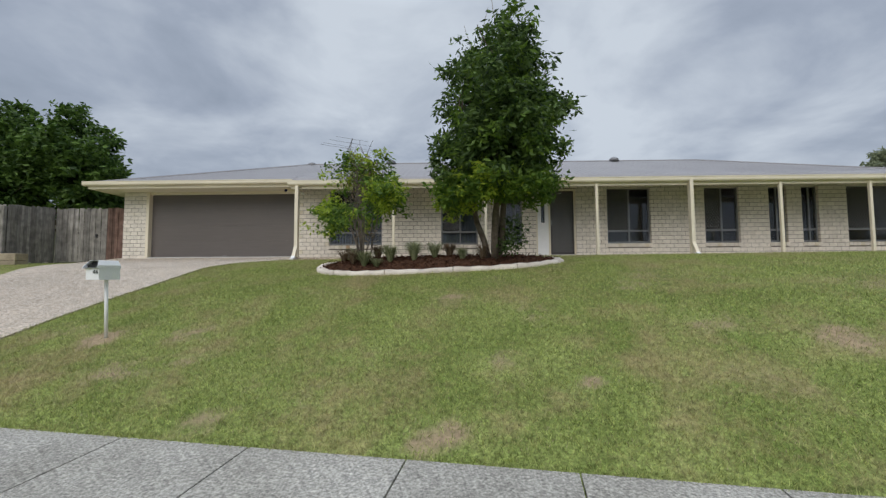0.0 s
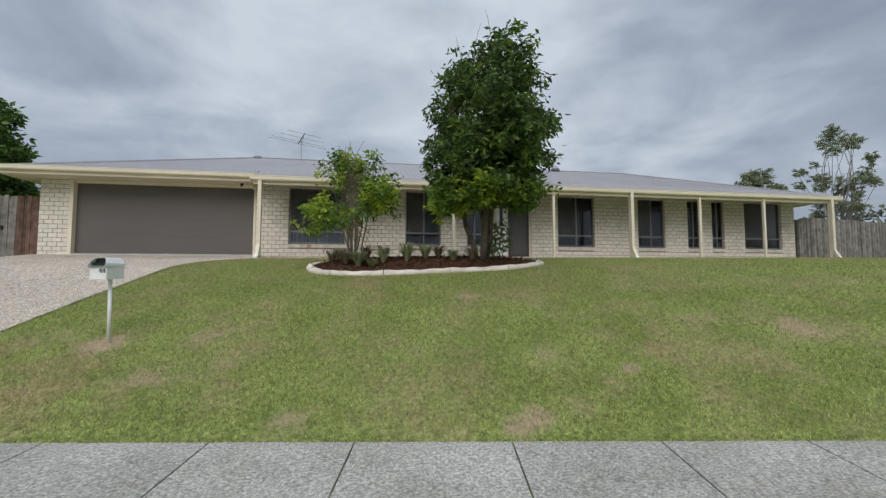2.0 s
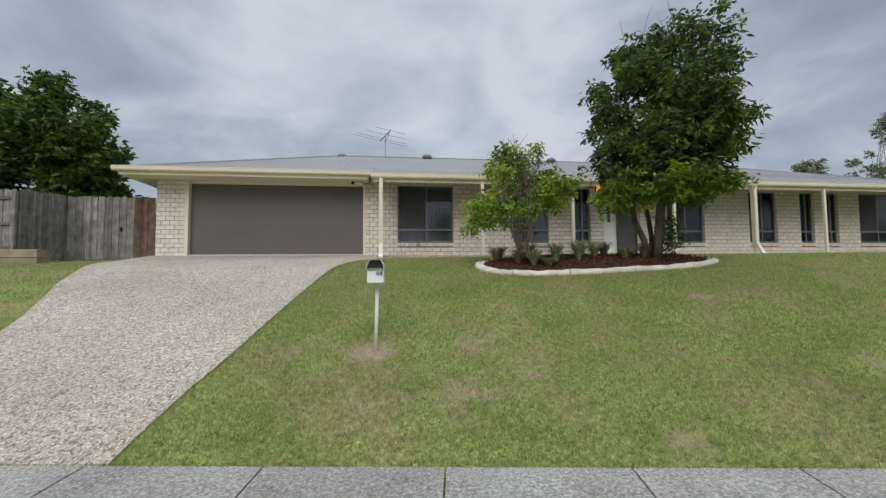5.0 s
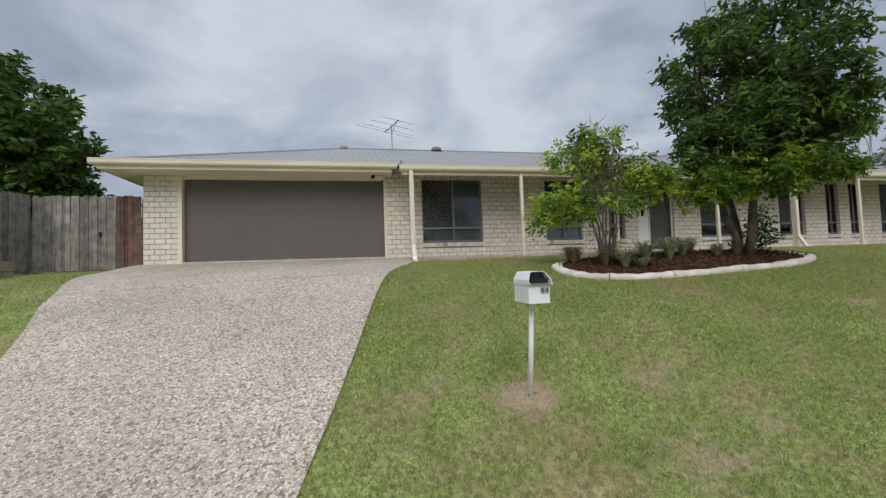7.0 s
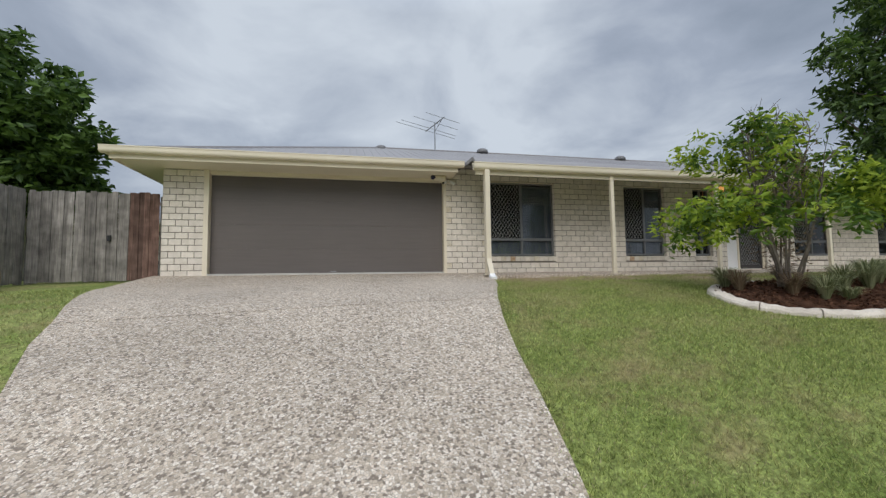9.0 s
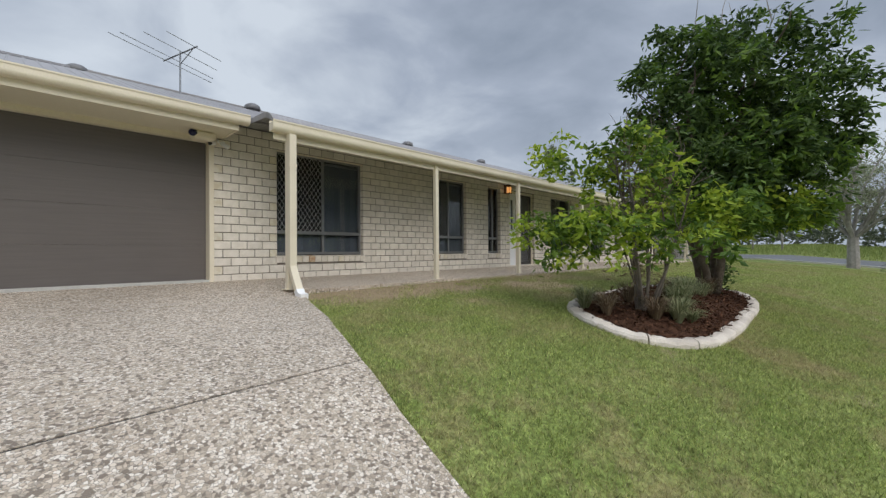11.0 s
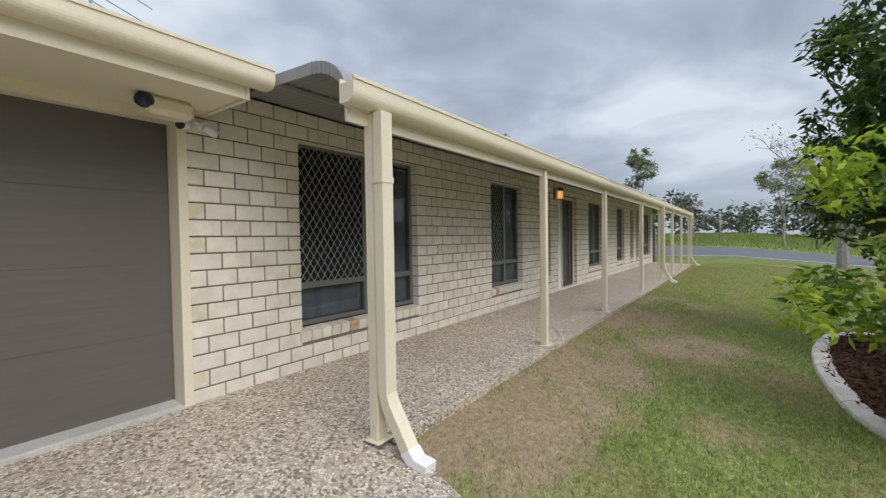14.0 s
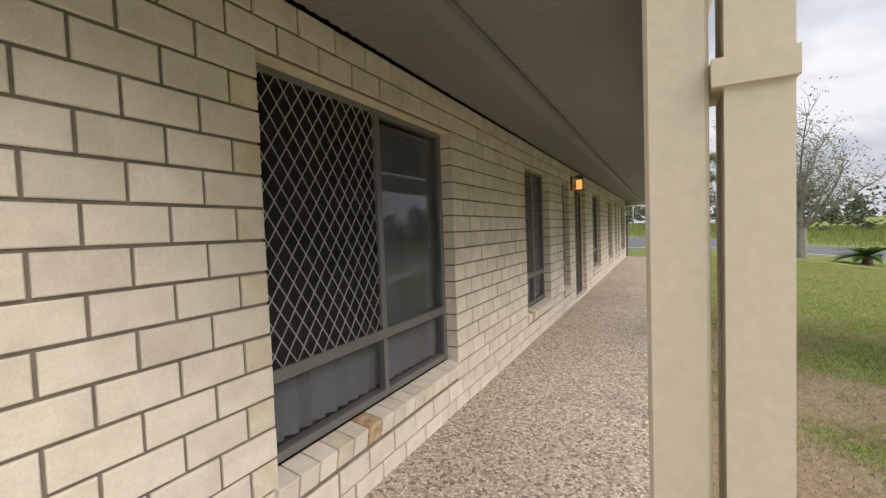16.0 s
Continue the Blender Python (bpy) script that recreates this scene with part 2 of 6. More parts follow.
def lawn_material():
    """Turf: green with drier, yellower and bare sandy patches."""
    m = material("turf", (0.14, 0.185, 0.046), (0.225, 0.262, 0.083), scale=1.3, rough=0.95, bump=0.8, bump_scale=55, fine=0.45, spec=0.1)
    nt = m.node_tree
    bsdf = nt.nodes["Principled BSDF"]
    src = bsdf.inputs["Base Color"].links[0].from_socket
    tc = next(n for n in nt.nodes if n.type == "TEX_COORD")
    pn = nt.nodes.new("ShaderNodeTexNoise")
    pn.inputs["Scale"].default_value, pn.inputs["Detail"].default_value, pn.inputs["Roughness"].default_value = 0.85, 8, 0.72
    nt.links.new(tc.outputs["Object"], pn.inputs["Vector"])
    pm = nt.nodes.new("ShaderNodeMapRange")
    pm.inputs["From Min"].default_value, pm.inputs["From Max"].default_value = 0.50, 0.70
    nt.links.new(pn.outputs["Fac"], pm.inputs["Value"])
    mx = nt.nodes.new("ShaderNodeMix")
    mx.data_type = "RGBA"
    nt.links.new(pm.outputs[0], mx.inputs["Factor"])
    nt.links.new(src, mx.inputs["A"])
    mx.inputs["B"].default_value = (0.29, 0.235, 0.12, 1)
    # bare soil along the paving and in worn spots, by a painted weight
    at = nt.nodes.new("ShaderNodeAttribute")
    at.attribute_name = "bare"
    soil = nt.nodes.new("ShaderNodeMix")
    soil.data_type = "RGBA"
    sn = nt.nodes.new("ShaderNodeTexNoise")
    sn.inputs["Scale"].default_value, sn.inputs["Detail"].default_value = 5.0, 6
    nt.links.new(tc.outputs["Object"], sn.inputs["Vector"])
    sa = nt.nodes.new("ShaderNodeMath")
    sa.operation = "ADD"
    nt.links.new(at.outputs["Fac"], sa.inputs[0])
    nt.links.new(sn.outputs["Fac"], sa.inputs[1])
    sr = nt.nodes.new("ShaderNodeMapRange")
    sr.inputs["From Min"].default_value, sr.inputs["From Max"].default_value = 0.78, 1.2
    nt.links.new(sa.outputs[0], sr.inputs["Value"])
    nt.links.new(sr.outputs[0], soil.inputs["Factor"])
    nt.links.new(mottle(nt, tc, mx.outputs["Result"]), soil.inputs["A"])
    earth = nt.nodes.new("ShaderNodeRGB")
    earth.outputs[0].default_value = (0.32, 0.245, 0.155, 1)
    nt.links.new(mottle(nt, tc, earth.outputs[0], 17.0, 0.62, 1.3), soil.inputs["B"])
    nt.links.new(soil.outputs["Result"], bsdf.inputs["Base Color"])
    return m


def concrete_material():
    """Weathered broom-finished concrete: coarse light and dark grains, faint stains."""
    m = material("footpath_concrete", (0.31, 0.295, 0.255), (0.43, 0.412, 0.365), scale=1.1, rough=0.95, bump=0.9, bump_scale=55, fine=0.42, isle=0.05, spec=0.2)
    nt = m.node_tree
    bsdf = nt.nodes["Principled BSDF"]
    src = bsdf.inputs["Base Color"].links[0].from_socket
    geo, grain, spread, hs = (nt.nodes.new(k) for k in ("ShaderNodeNewGeometry", "ShaderNodeTexNoise", "ShaderNodeMapRange", "ShaderNodeHueSaturation"))
    grain.inputs["Scale"].default_value, grain.inputs["Detail"].default_value, grain.inputs["Roughness"].default_value = 28, 8, 0.85
    nt.links.new(geo.outputs["Position"], grain.inputs["Vector"])
    spread.inputs["From Min"].default_value, spread.inputs["From Max"].default_value = 0.36, 0.62
    spread.inputs["To Min"].default_value, spread.inputs["To Max"].default_value = 0.5, 1.3
    nt.links.new(grain.outputs["Fac"], spread.inputs["Value"])
    nt.links.new(spread.outputs[0], hs.inputs["Value"])
    nt.links.new(src, hs.inputs["Color"])
    nt.links.new(hs.outputs[0], bsdf.inputs["Base Color"])
    return m


def glass_material():
    m = bpy.data.materials.new("window_glass")
    m.use_nodes = True
    nt = m.node_tree
    nt.nodes.clear()
    out = nt.nodes.new("ShaderNodeOutputMaterial")
    t, g, mx, lw, fr, gain = (nt.nodes.new(k) for k in ("ShaderNodeBsdfTransparent", "ShaderNodeBsdfGlossy", "ShaderNodeMixShader", "ShaderNodeLayerWeight", "ShaderNodeMath", "ShaderNodeMapRange"))
    t.inputs[0].default_value = (0.90, 0.92, 0.93, 1)
    g.inputs["Roughness"].default_value = 0.0
    lw.inputs["Blend"].default_value = 0.5
    fr.operation = "POWER"
    fr.inputs[1].default_value = 5.0
    nt.links.new(lw.outputs["Facing"], fr.inputs[0])
    gain.inputs["To Min"].default_value, gain.inputs["To Max"].default_value = 0.045, 0.9
    nt.links.new(fr.outputs[0], gain.inputs["Value"])
    nt.links.new(gain.outputs[0], mx.inputs[0])
    nt.links.new(t.outputs[0], mx.inputs[1])
    nt.links.new(g.outputs[0], mx.inputs[2])
    nt.links.new(mx.outputs[0], out.inputs[0])
    return m


def lamp_material(name, colour, power):
    m = bpy.data.materials.new(name)
    m.use_nodes = True
    b = m.node_tree.nodes["Principled BSDF"]
    b.inputs["Base Color"].default_value = (*colour, 1)
    b.inputs["Emission Color"].default_value = (*colour, 1)
    b.inputs["Emission Strength"].default_value = power
    return m


CREAM = material("cream_paint", (0.69, 0.62, 0.48), (0.745, 0.672, 0.525), scale=1.5, rough=0.55, fine=0.04, bump=0.03)
CREAM_PALE = material("pale_cream_soffit", (0.70, 0.64, 0.49), (0.74, 0.68, 0.53), scale=0.8, rough=0.7, fine=0.03)
WHITE = material("white_paint", (0.84, 0.84, 0.835), (0.80, 0.80, 0.80), scale=6, rough=0.45, fine=0.04)
BRICK = material("cream_brick", (0.655, 0.60, 0.515), (0.75, 0.69, 0.605), scale=9, rough=0.85, bump=0.25, bump_scale=120, fine=0.06, isle=0.07)
BRICK_STAINED = material("stained_brick", (0.60, 0.52, 0.38), (0.68, 0.63, 0.52), scale=12, rough=0.85, bump=0.25, bump_scale=120, fine=0.08, isle=0.07)
BRICK_RUST = material("rusty_brick", (0.42, 0.24, 0.13), (0.58, 0.47, 0.33), scale=25, rough=0.9, bump=0.25, bump_scale=120, fine=0.1)
MORTAR = material("mortar", (0.18, 0.158, 0.128), (0.245, 0.213, 0.174), scale=20, rough=0.95, bump=0.4, bump_scale=200)
GARAGE = material("brown_grey_steel", (0.108, 0.093, 0.085), (0.119, 0.102, 0.093), scale=0.8, rough=0.5, fine=0.05, bump=0.14, bump_scale=2.0, stretch=(0.9, 1, 18))
ROOFING = material("grey_roof_steel", (0.255, 0.245, 0.248), (0.285, 0.275, 0.278), scale=0.6, rough=0.5, fine=0.05)
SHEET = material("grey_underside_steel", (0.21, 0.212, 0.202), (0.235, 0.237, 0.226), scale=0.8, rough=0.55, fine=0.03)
ALUMINIUM = material("grey_aluminium", (0.21, 0.21, 0.215), (0.24, 0.24, 0.245), scale=3, rough=0.4, metal=0.5, fine=0.04)
DARK_METAL = material("grey_steel_mesh", (0.40, 0.40, 0.395), (0.48, 0.48, 0.475), scale=3, rough=0.45, metal=0.3, fine=0.05)
DOOR_DARK = material("dark_screen_door", (0.045, 0.04, 0.038), (0.06, 0.053, 0.05), scale=5, rough=0.5)
BLIND = material("blue_grey_blind", (0.10, 0.112, 0.135), (0.13, 0.145, 0.17), scale=2, rough=0.8, fine=0.05, isle=0.18)
# near-black in place of real room colours: the indoor shade is painted in
ROOM_SHADE = material("painted_room_shade", (0.05, 0.048, 0.046), (0.065, 0.062, 0.06), scale=1, rough=0.9)
CONCRETE = concrete_material()
KERB = material("kerb_concrete", (0.42, 0.41, 0.38), (0.5, 0.49, 0.46), scale=3, rough=0.9, bump=0.3, bump_scale=70)
EDGING = material("bed_edging_concrete", (0.56, 0.495, 0.43), (0.74, 0.67, 0.59), scale=4, rough=0.9, bump=0.35, bump_scale=60, fine=0.1)
MULCH = material("bark_mulch", (0.062, 0.031, 0.02), (0.125, 0.064, 0.04), scale=12, rough=1.0, bump=1.0, bump_scale=45, fine=0.5, isle=0.5, spec=0.1)
ASPHALT = material("asphalt", (0.10, 0.105, 0.11), (0.13, 0.135, 0.14), scale=0.5, rough=0.9, bump=0.3, bump_scale=80)
PALING = material("grey_weathered_paling", (0.145, 0.132, 0.118), (0.25, 0.23, 0.207), scale=5, rough=0.95, bump=0.5, bump_scale=45, fine=0.3, isle=0.3, stretch=(1, 1, 0.07))
PALING_RED = material("brown_stained_paling", (0.105, 0.06, 0.045), (0.18, 0.11, 0.085), scale=5, rough=0.95, bump=0.5, bump_scale=45, fine=0.3, isle=0.3, stretch=(1, 1, 0.07))
SLEEPER = material("sleeper_timber", (0.25, 0.20, 0.14), (0.34, 0.28, 0.20), scale=4, rough=0.95, bump=0.4, bump_scale=40, fine=0.2, isle=0.12)
BARK = material("brown_bark", (0.10, 0.075, 0.058), (0.17, 0.135, 0.105), scale=9, rough=0.95, bump=0.7, bump_scale=50, fine=0.25)
BARK_GREY = material("grey_bark", (0.24, 0.22, 0.20), (0.36, 0.34, 0.31), scale=6, rough=0.95, bump=0.6, bump_scale=50, fine=0.2)
BARK_MID = material("grey_brown_bark", (0.11, 0.09, 0.075), (0.19, 0.16, 0.135), scale=7, rough=0.95, bump=0.6, bump_scale=50, fine=0.2)
# dark end deepened so the colour carries some of the crown's inner shade
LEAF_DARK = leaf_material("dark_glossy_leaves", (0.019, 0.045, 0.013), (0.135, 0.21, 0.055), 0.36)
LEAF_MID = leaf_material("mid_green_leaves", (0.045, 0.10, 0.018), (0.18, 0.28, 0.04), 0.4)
LEAF_LIME = leaf_material("lime_young_leaves", (0.22, 0.34, 0.035), (0.48, 0.56, 0.07), 0.5)
LEAF_HEDGE = leaf_material("hedge_leaves", (0.022, 0.055, 0.011), (0.13, 0.22, 0.04), 0.32)
# gum green lightened further, with distance haze mixed into the colour
LEAF_GUM = leaf_material("gum_leaves", (0.18, 0.21, 0.125), (0.36, 0.39, 0.24), 0.4)
LEAF_STRAP = leaf_material("strap_leaves", (0.13, 0.17, 0.065), (0.46, 0.47, 0.28), 0.35)
LEAF_DRY = leaf_material("dry_russet_leaves", (0.14, 0.09, 0.055), (0.30, 0.23, 0.15), 0.2)
BLADE = leaf_material("grass_blades", (0.13, 0.18, 0.034), (0.54, 0.58, 0.21), 0.4, patches=(0.44, 0.38, 0.2))
STRAW = leaf_material("straw_blades", (0.28, 0.225, 0.135), (0.56, 0.48, 0.32), 0.3)
FIELD = leaf_material("field_grass", (0.15, 0.21, 0.05), (0.32, 0.36, 0.12), 0.3)
# paled and greyed: aerial haze is put into the leaf colour
BUSH = leaf_material("hazed_far_bush", (0.085, 0.105, 0.07), (0.18, 0.205, 0.13), 0.25)
DRIVE = pebble_material("exposed_aggregate", [(0.51, 0.42, 0.32), (0.63, 0.54, 0.44), (0.40, 0.325, 0.245), (0.78, 0.70, 0.60), (0.225, 0.178, 0.134), (0.57, 0.465, 0.355), (0.70, 0.60, 0.485)], 0.0185)
TURF = lawn_material()
GLASS = glass_material()
BLACK = material("black_plastic", (0.012, 0.012, 0.013), (0.02, 0.02, 0.021), rough=0.3)
LAMP_GLOW = lamp_material("lamp_glow", (1.0, 0.45, 0.14), 0.55)
LENS = material("blue_black_lens", (0.012, 0.012, 0.05), (0.02, 0.02, 0.07), rough=0.12)
BRONZE = material("bronze_metal", (0.10, 0.065, 0.04), (0.14, 0.09, 0.055), rough=0.4, metal=0.6)
GALV = material("galvanised_steel", (0.32, 0.33, 0.34), (0.4, 0.41, 0.42), rough=0.4, metal=0.8)
ROOF_DARK = material("dark_roof_fitting", (0.14, 0.14, 0.145), (0.18, 0.18, 0.185), rough=0.5)


# ---- helpers for building ----
def box(bm, x0, x1, y0, y1, z0, z1, bevel=0.0):
    vs = [bm.verts.new(p) for p in ((x0, y0, z0), (x1, y0, z0), (x1, y1, z0), (x0, y1, z0), (x0, y0, z1), (x1, y0, z1), (x1, y1, z1), (x0, y1, z1))]
    fs = [bm.faces.new([vs[i] for i in q]) for q in ((0, 3, 2, 1), (4, 5, 6, 7), (0, 1, 5, 4), (1, 2, 6, 5), (2, 3, 7, 6), (3, 0, 4, 7))]
    if bevel:
        es = list({ed for f in fs for ed in f.edges})
        bmesh.ops.bevel(bm, geom=es, offset=bevel, segments=1, affect="EDGES", profile=0.5)
    return bm


def boxes(*specs, bevel=0.0):
    bm = bmesh.new()
    for s in specs:
        box(bm, *s, bevel=bevel)
    return bm


def tube(bm, pts, radii, sides=8, square=False):
    """A tapered tube along pts."""
    rings = []
    pts = [Vector(p) for p in pts]
    for i, p in enumerate(pts):
        way = (pts[min(i + 1, len(pts) - 1)] - pts[max(i - 1, 0)]).normalized()
        side = way.cross(Vector((0.31, 0.95, 0.05))).normalized()
        up = way.cross(side)
        r = radii[i] if hasattr(radii, "__len__") else radii
        rings.append([bm.verts.new(p + r * (math.cos(a) * side + math.sin(a) * up)) for a in [2 * math.pi * k / sides for k in range(sides)]])
    for a, b in zip(rings, rings[1:]):
        for k in range(sides):
            bm.faces.new((a[k], a[(k + 1) % sides], b[(k + 1) % sides], b[k]))
    bm.faces.new(rings[0][::-1])
    bm.faces.new(rings[-1])
    return bm


def extrude(bm, poly, axis, a, b):
    """A prism: poly in the two other axes, from a to b along axis."""
    def place(p, v):
        return {"x": (v, p[0], p[1]), "y": (p[0], v, p[1]), "z": (p[0], p[1], v)}[axis]
    r0, r1 = [bm.verts.new(place(p, a)) for p in poly], [bm.verts.new(place(p, b)) for p in poly]
    n = len(poly)
    for i in range(n):
        bm.faces.new((r0[i], r0[(i + 1) % n], r1[(i + 1) % n], r1[i]))
    bm.faces.new(r0[::-1])
    bm.faces.new(r1)
    bmesh.ops.recalc_face_normals(bm, faces=bm.faces[:])
    return bm


def mesh_of(name, bm, mat, smooth=False):
    me = bpy.data.meshes.new(name)
    bmesh.ops.recalc_face_normals(bm, faces=bm.faces[:])
    bm.to_mesh(me)
    bm.free()
    me.materials.append(mat)
    if smooth:
        me.polygons.foreach_set("use_smooth", [True] * len(me.polygons))
    return me


def part(name, bm, mat, parent=None, label="", smooth=False):
    ob = new(name, mesh_of(name, bm, mat, smooth))
    ob.parent = parent
    if label:
        ob["label"] = label
    return ob


def thing(name, label, category, group="", at=(0, 0, 0), kind=""):
    ob = new(name)
    ob.location = at
    return tagged(ob, label, category, group, kind)


def structure(name, bm, mat, label, category, smooth=False):
    return tagged(part(name, bm, mat, None, "", smooth), label, category, "", "structure")


def raw_mesh(name, verts, faces, mat, smooth=False):
    """A mesh straight from arrays; faces all have the same number of corners."""
    verts, faces = np.asarray(verts, dtype=np.float32), np.asarray(faces, dtype=np.int32)
    me = bpy.data.meshes.new(name)
    n, k = faces.shape
    me.vertices.add(len(verts))
    me.vertices.foreach_set("co", verts.ravel())
    me.loops.add(n * k)
    me.loops.foreach_set("vertex_index", faces.ravel())
    me.polygons.add(n)
    me.polygons.foreach_set("loop_start", np.arange(0, n * k, k, dtype=np.int32))
    me.update(calc_edges=True)
    me.materials.append(mat)
    me.polygons.foreach_set("use_smooth", np.full(n, smooth, dtype=bool))
    return me


def leaves(name, centres, length, width, mat, parent=None, droop=0.4, seed=1, spread=0.35, label=""):
    """Folded four-cornered leaves at the given places."""
    rng = np.random.default_rng(seed)
    n = len(centres)
    d = rng.normal(size=(n, 3))
    d[:, 2] = d[:, 2] * 0.5 - droop
    d /= np.linalg.norm(d, axis=1)[:, None]
    s = np.cross(d, rng.normal(size=(n, 3)))
    s /= np.linalg.norm(s, axis=1)[:, None]
    nrm = np.cross(d, s)
    ln = length * (1 + spread * rng.uniform(-1, 1, n))[:, None]
    wd = width * (1 + spread * rng.uniform(-1, 1, n))[:, None]
    c = np.asarray(centres)
    v = np.empty((n, 4, 3))
    v[:, 0], v[:, 2] = c, c + d * ln
    v[:, 1] = c + d * ln * 0.45 + s * wd * 0.5 + nrm * wd * 0.15
    v[:, 3] = c + d * ln * 0.45 - s * wd * 0.5 + nrm * wd * 0.15
    ob = new(name, raw_mesh(name, v.reshape(-1, 3), np.arange(n * 4).reshape(n, 4), mat))
    ob.parent = parent
    ob["kind"] = "stuff"
    if label:
        ob["label"] = label
    return ob


def clumps(blobs, count, rng, hollow=0.55):
    """Places for leaves: in sprays through the outer part of uneven blobs (x, y, z, rx, ry, rz)."""
    blobs = np.array(blobs, dtype=float)
    w = (blobs[:, 3] * blobs[:, 4] * blobs[:, 5]) ** 0.75
    sprays = max(1, count // 14)
    which = rng.choice(len(blobs), sprays, p=w / w.sum())
    d = rng.normal(size=(sprays, 3))
    d /= np.linalg.norm(d, axis=1)[:, None]
    r = hollow + (1.0 - hollow) * rng.uniform(0, 1, sprays) ** 0.6
    c = blobs[which, :3] + blobs[which, 3:] * d * r[:, None]
    size = 0.09 * blobs[which, 3:].mean(axis=1) + 0.05
    pts = np.repeat(c, 14, axis=0) + rng.normal(size=(sprays * 14, 3)) * np.repeat(size, 14)[:, None] * np.array([1, 1, 0.8])
    return pts


def broken(blobs, rng, count=12, core=0.62, far=(0.7, 1.05), size=(0.17, 0.36)):
    """Each clump as a smaller core and a scatter of uneven sprays standing out from it."""
    out = []
    for b in blobs:
        out.append(tuple(b[:3]) + tuple(core * v for v in b[3:]))
        for _ in range(count):
            d = Vector((rng.gauss(0, 1), rng.gauss(0, 1), rng.gauss(0, 1))).normalized()
            r, k = rng.uniform(*far), rng.uniform(*size)
            out.append((b[0] + d.x * b[3] * r, b[1] + d.y * b[4] * r, b[2] + d.z * b[5] * r, k * b[3], k * b[4], k * b[5]))
    return out


# ---- the lie of the land ----
EDGE_A, EDGE_B = 2.475, -0.16
PROFILE = [(-60, -0.6), (-8, -0.16), (-3, -0.12), (-1.4, -0.065), (0, -0.04), (0.15, 0.05), (0.87, 0.285), (1.22, 0.38), (1.6, 0.50), (2.3, 0.76), (3.09, 1.035), (3.9, 1.225), (4.65, 1.385), (5.1, 1.495), (6.03, 1.61), (7.9, 1.75), (8.6, 1.80), (10.3, 1.87), (60, 2.1)]
PD, PZ = np.array([p[0] for p in PROFILE]), np.array([p[1] for p in PROFILE])


def edge_y(x):
    """The footpath's edge towards the house."""
    return EDGE_A + EDGE_B * np.clip(x, -40, 12)


def smooth01(v):
    v = np.clip(v, 0, 1)
    return v * v * (3 - 2 * v)


def land(x, y):
    x, y = np.asarray(x, dtype=float), np.asarray(y, dtype=float)
    d = y - edge_y(x)
    z = (np.interp(d - 0.12, PD, PZ) + np.interp(d, PD, PZ) + np.interp(d + 0.12, PD, PZ)) / 3
    # the driveway lies in a shallow dip
    z = z - 0.10 * np.exp(-((y - 6.8) / 1.25) ** 2) * smooth01((-4.3 - x) / 1.6) * smooth01((x + 12.0) / 2.0)
    east = np.clip(0.93 + 0.09 * y, -0.2, 1.8) + 0.02 * np.clip(x - 42, 0, 60)
    z = z + (east - z) * smooth01((x - 9) / 13)
    # level along the verandah, just under its floor
    z = np.where((x > -4.9) & (x < 14.7) & (y > 9) & (y < 24), np.minimum(z, 1.795), z)
    return z


def land1(x, y):
    return float(land(x, y))


def axis_steps(lo, hi, fine, far):
    core = list(np.arange(lo, hi + 1e-6, fine))
    out, step = [], fine
    while not out or out[-1] < far:
        step *= 1.28
        out.append((out[-1] if out else 0) + step)
    return np.array([lo - o for o in out[::-1]] + core + [hi + o for o in out])


def bare_weight(x, y):
    """Where the turf has worn to soil: along the verandah, round the letterbox and at a few spots."""
    w = 0.85 * np.exp(-((y - 11.0) / 0.62) ** 2) * ((x > -5.2) & (x < 3.2)) * (0.72 + 0.28 * np.sin(x * 1.9 + 1.2))
    w = w + 0.55 * np.exp(-((y - 11.35) / 0.18) ** 2) * (x > -5.2) * (x < 14)
    spots = [(-5.03, 4.88, 0.28, 0.9), (-3.85, 4.92, 0.36, 0.5), (-4.1, 4.08, 0.42, 0.55), (-2.63, 3.12, 0.2, 0.65), (-0.61, 2.79, 0.27, 0.65), (0.8, 3.43, 0.17, 0.6), (0.02, 3.91, 0.26, 0.4),
             (-5.86, 5.28, 0.45, 0.42), (-0.47, 5.52, 0.34, 0.42), (2.29, 3.36, 0.38, 0.4), (3.57, 3.96, 0.5, 0.5), (-1.56, 4.17, 0.3, 0.28), (-2.42, 3.6, 0.2, 0.4), (2.1, 5.65, 0.4, 0.35), (-1.85, 3.36, 0.25, 0.35), (2.45, 4.38, 0.45, 0.35), (-3.37, 4.23, 0.22, 0.4), (-2.61, 6.04, 0.2, 0.35), (0.35, 6.4, 0.55, 0.3), (0.45, 4.9, 0.5, 0.28), (2.8, 6.3, 0.7, 0.3), (5.4, 5.4, 0.9, 0.32), (4.2, 3.2, 0.5, 0.35),
             (-4.3, 11.0, 0.6, 0.6), (-2.6, 10.9, 0.6, 0.5), (-1.19, 10.42, 0.5, 0.6), (-0.7, 9.9, 0.6, 0.6), (2.29, 10.22, 0.5, 0.45), (-3.32, 9.75, 0.45, 0.35), (-0.96, 8.98, 0.35, 0.4), (-3.2, 7.3, 0.3, 0.45)]
    for sx, sy, r, k in spots:
        w = w + 1.45 * k * np.exp(-(((x - sx) ** 2 + ((y - sy) * 1.3) ** 2) / r ** 2))
    # ragged: tufts survive here and there
    w = w * (0.95 + 0.42 * np.sin(5.3 * x + 1.7 * np.sin(3.1 * y)) * np.sin(6.1 * y + 1.3 * np.sin(2.7 * x)))
    return np.clip(w, 0, 1)


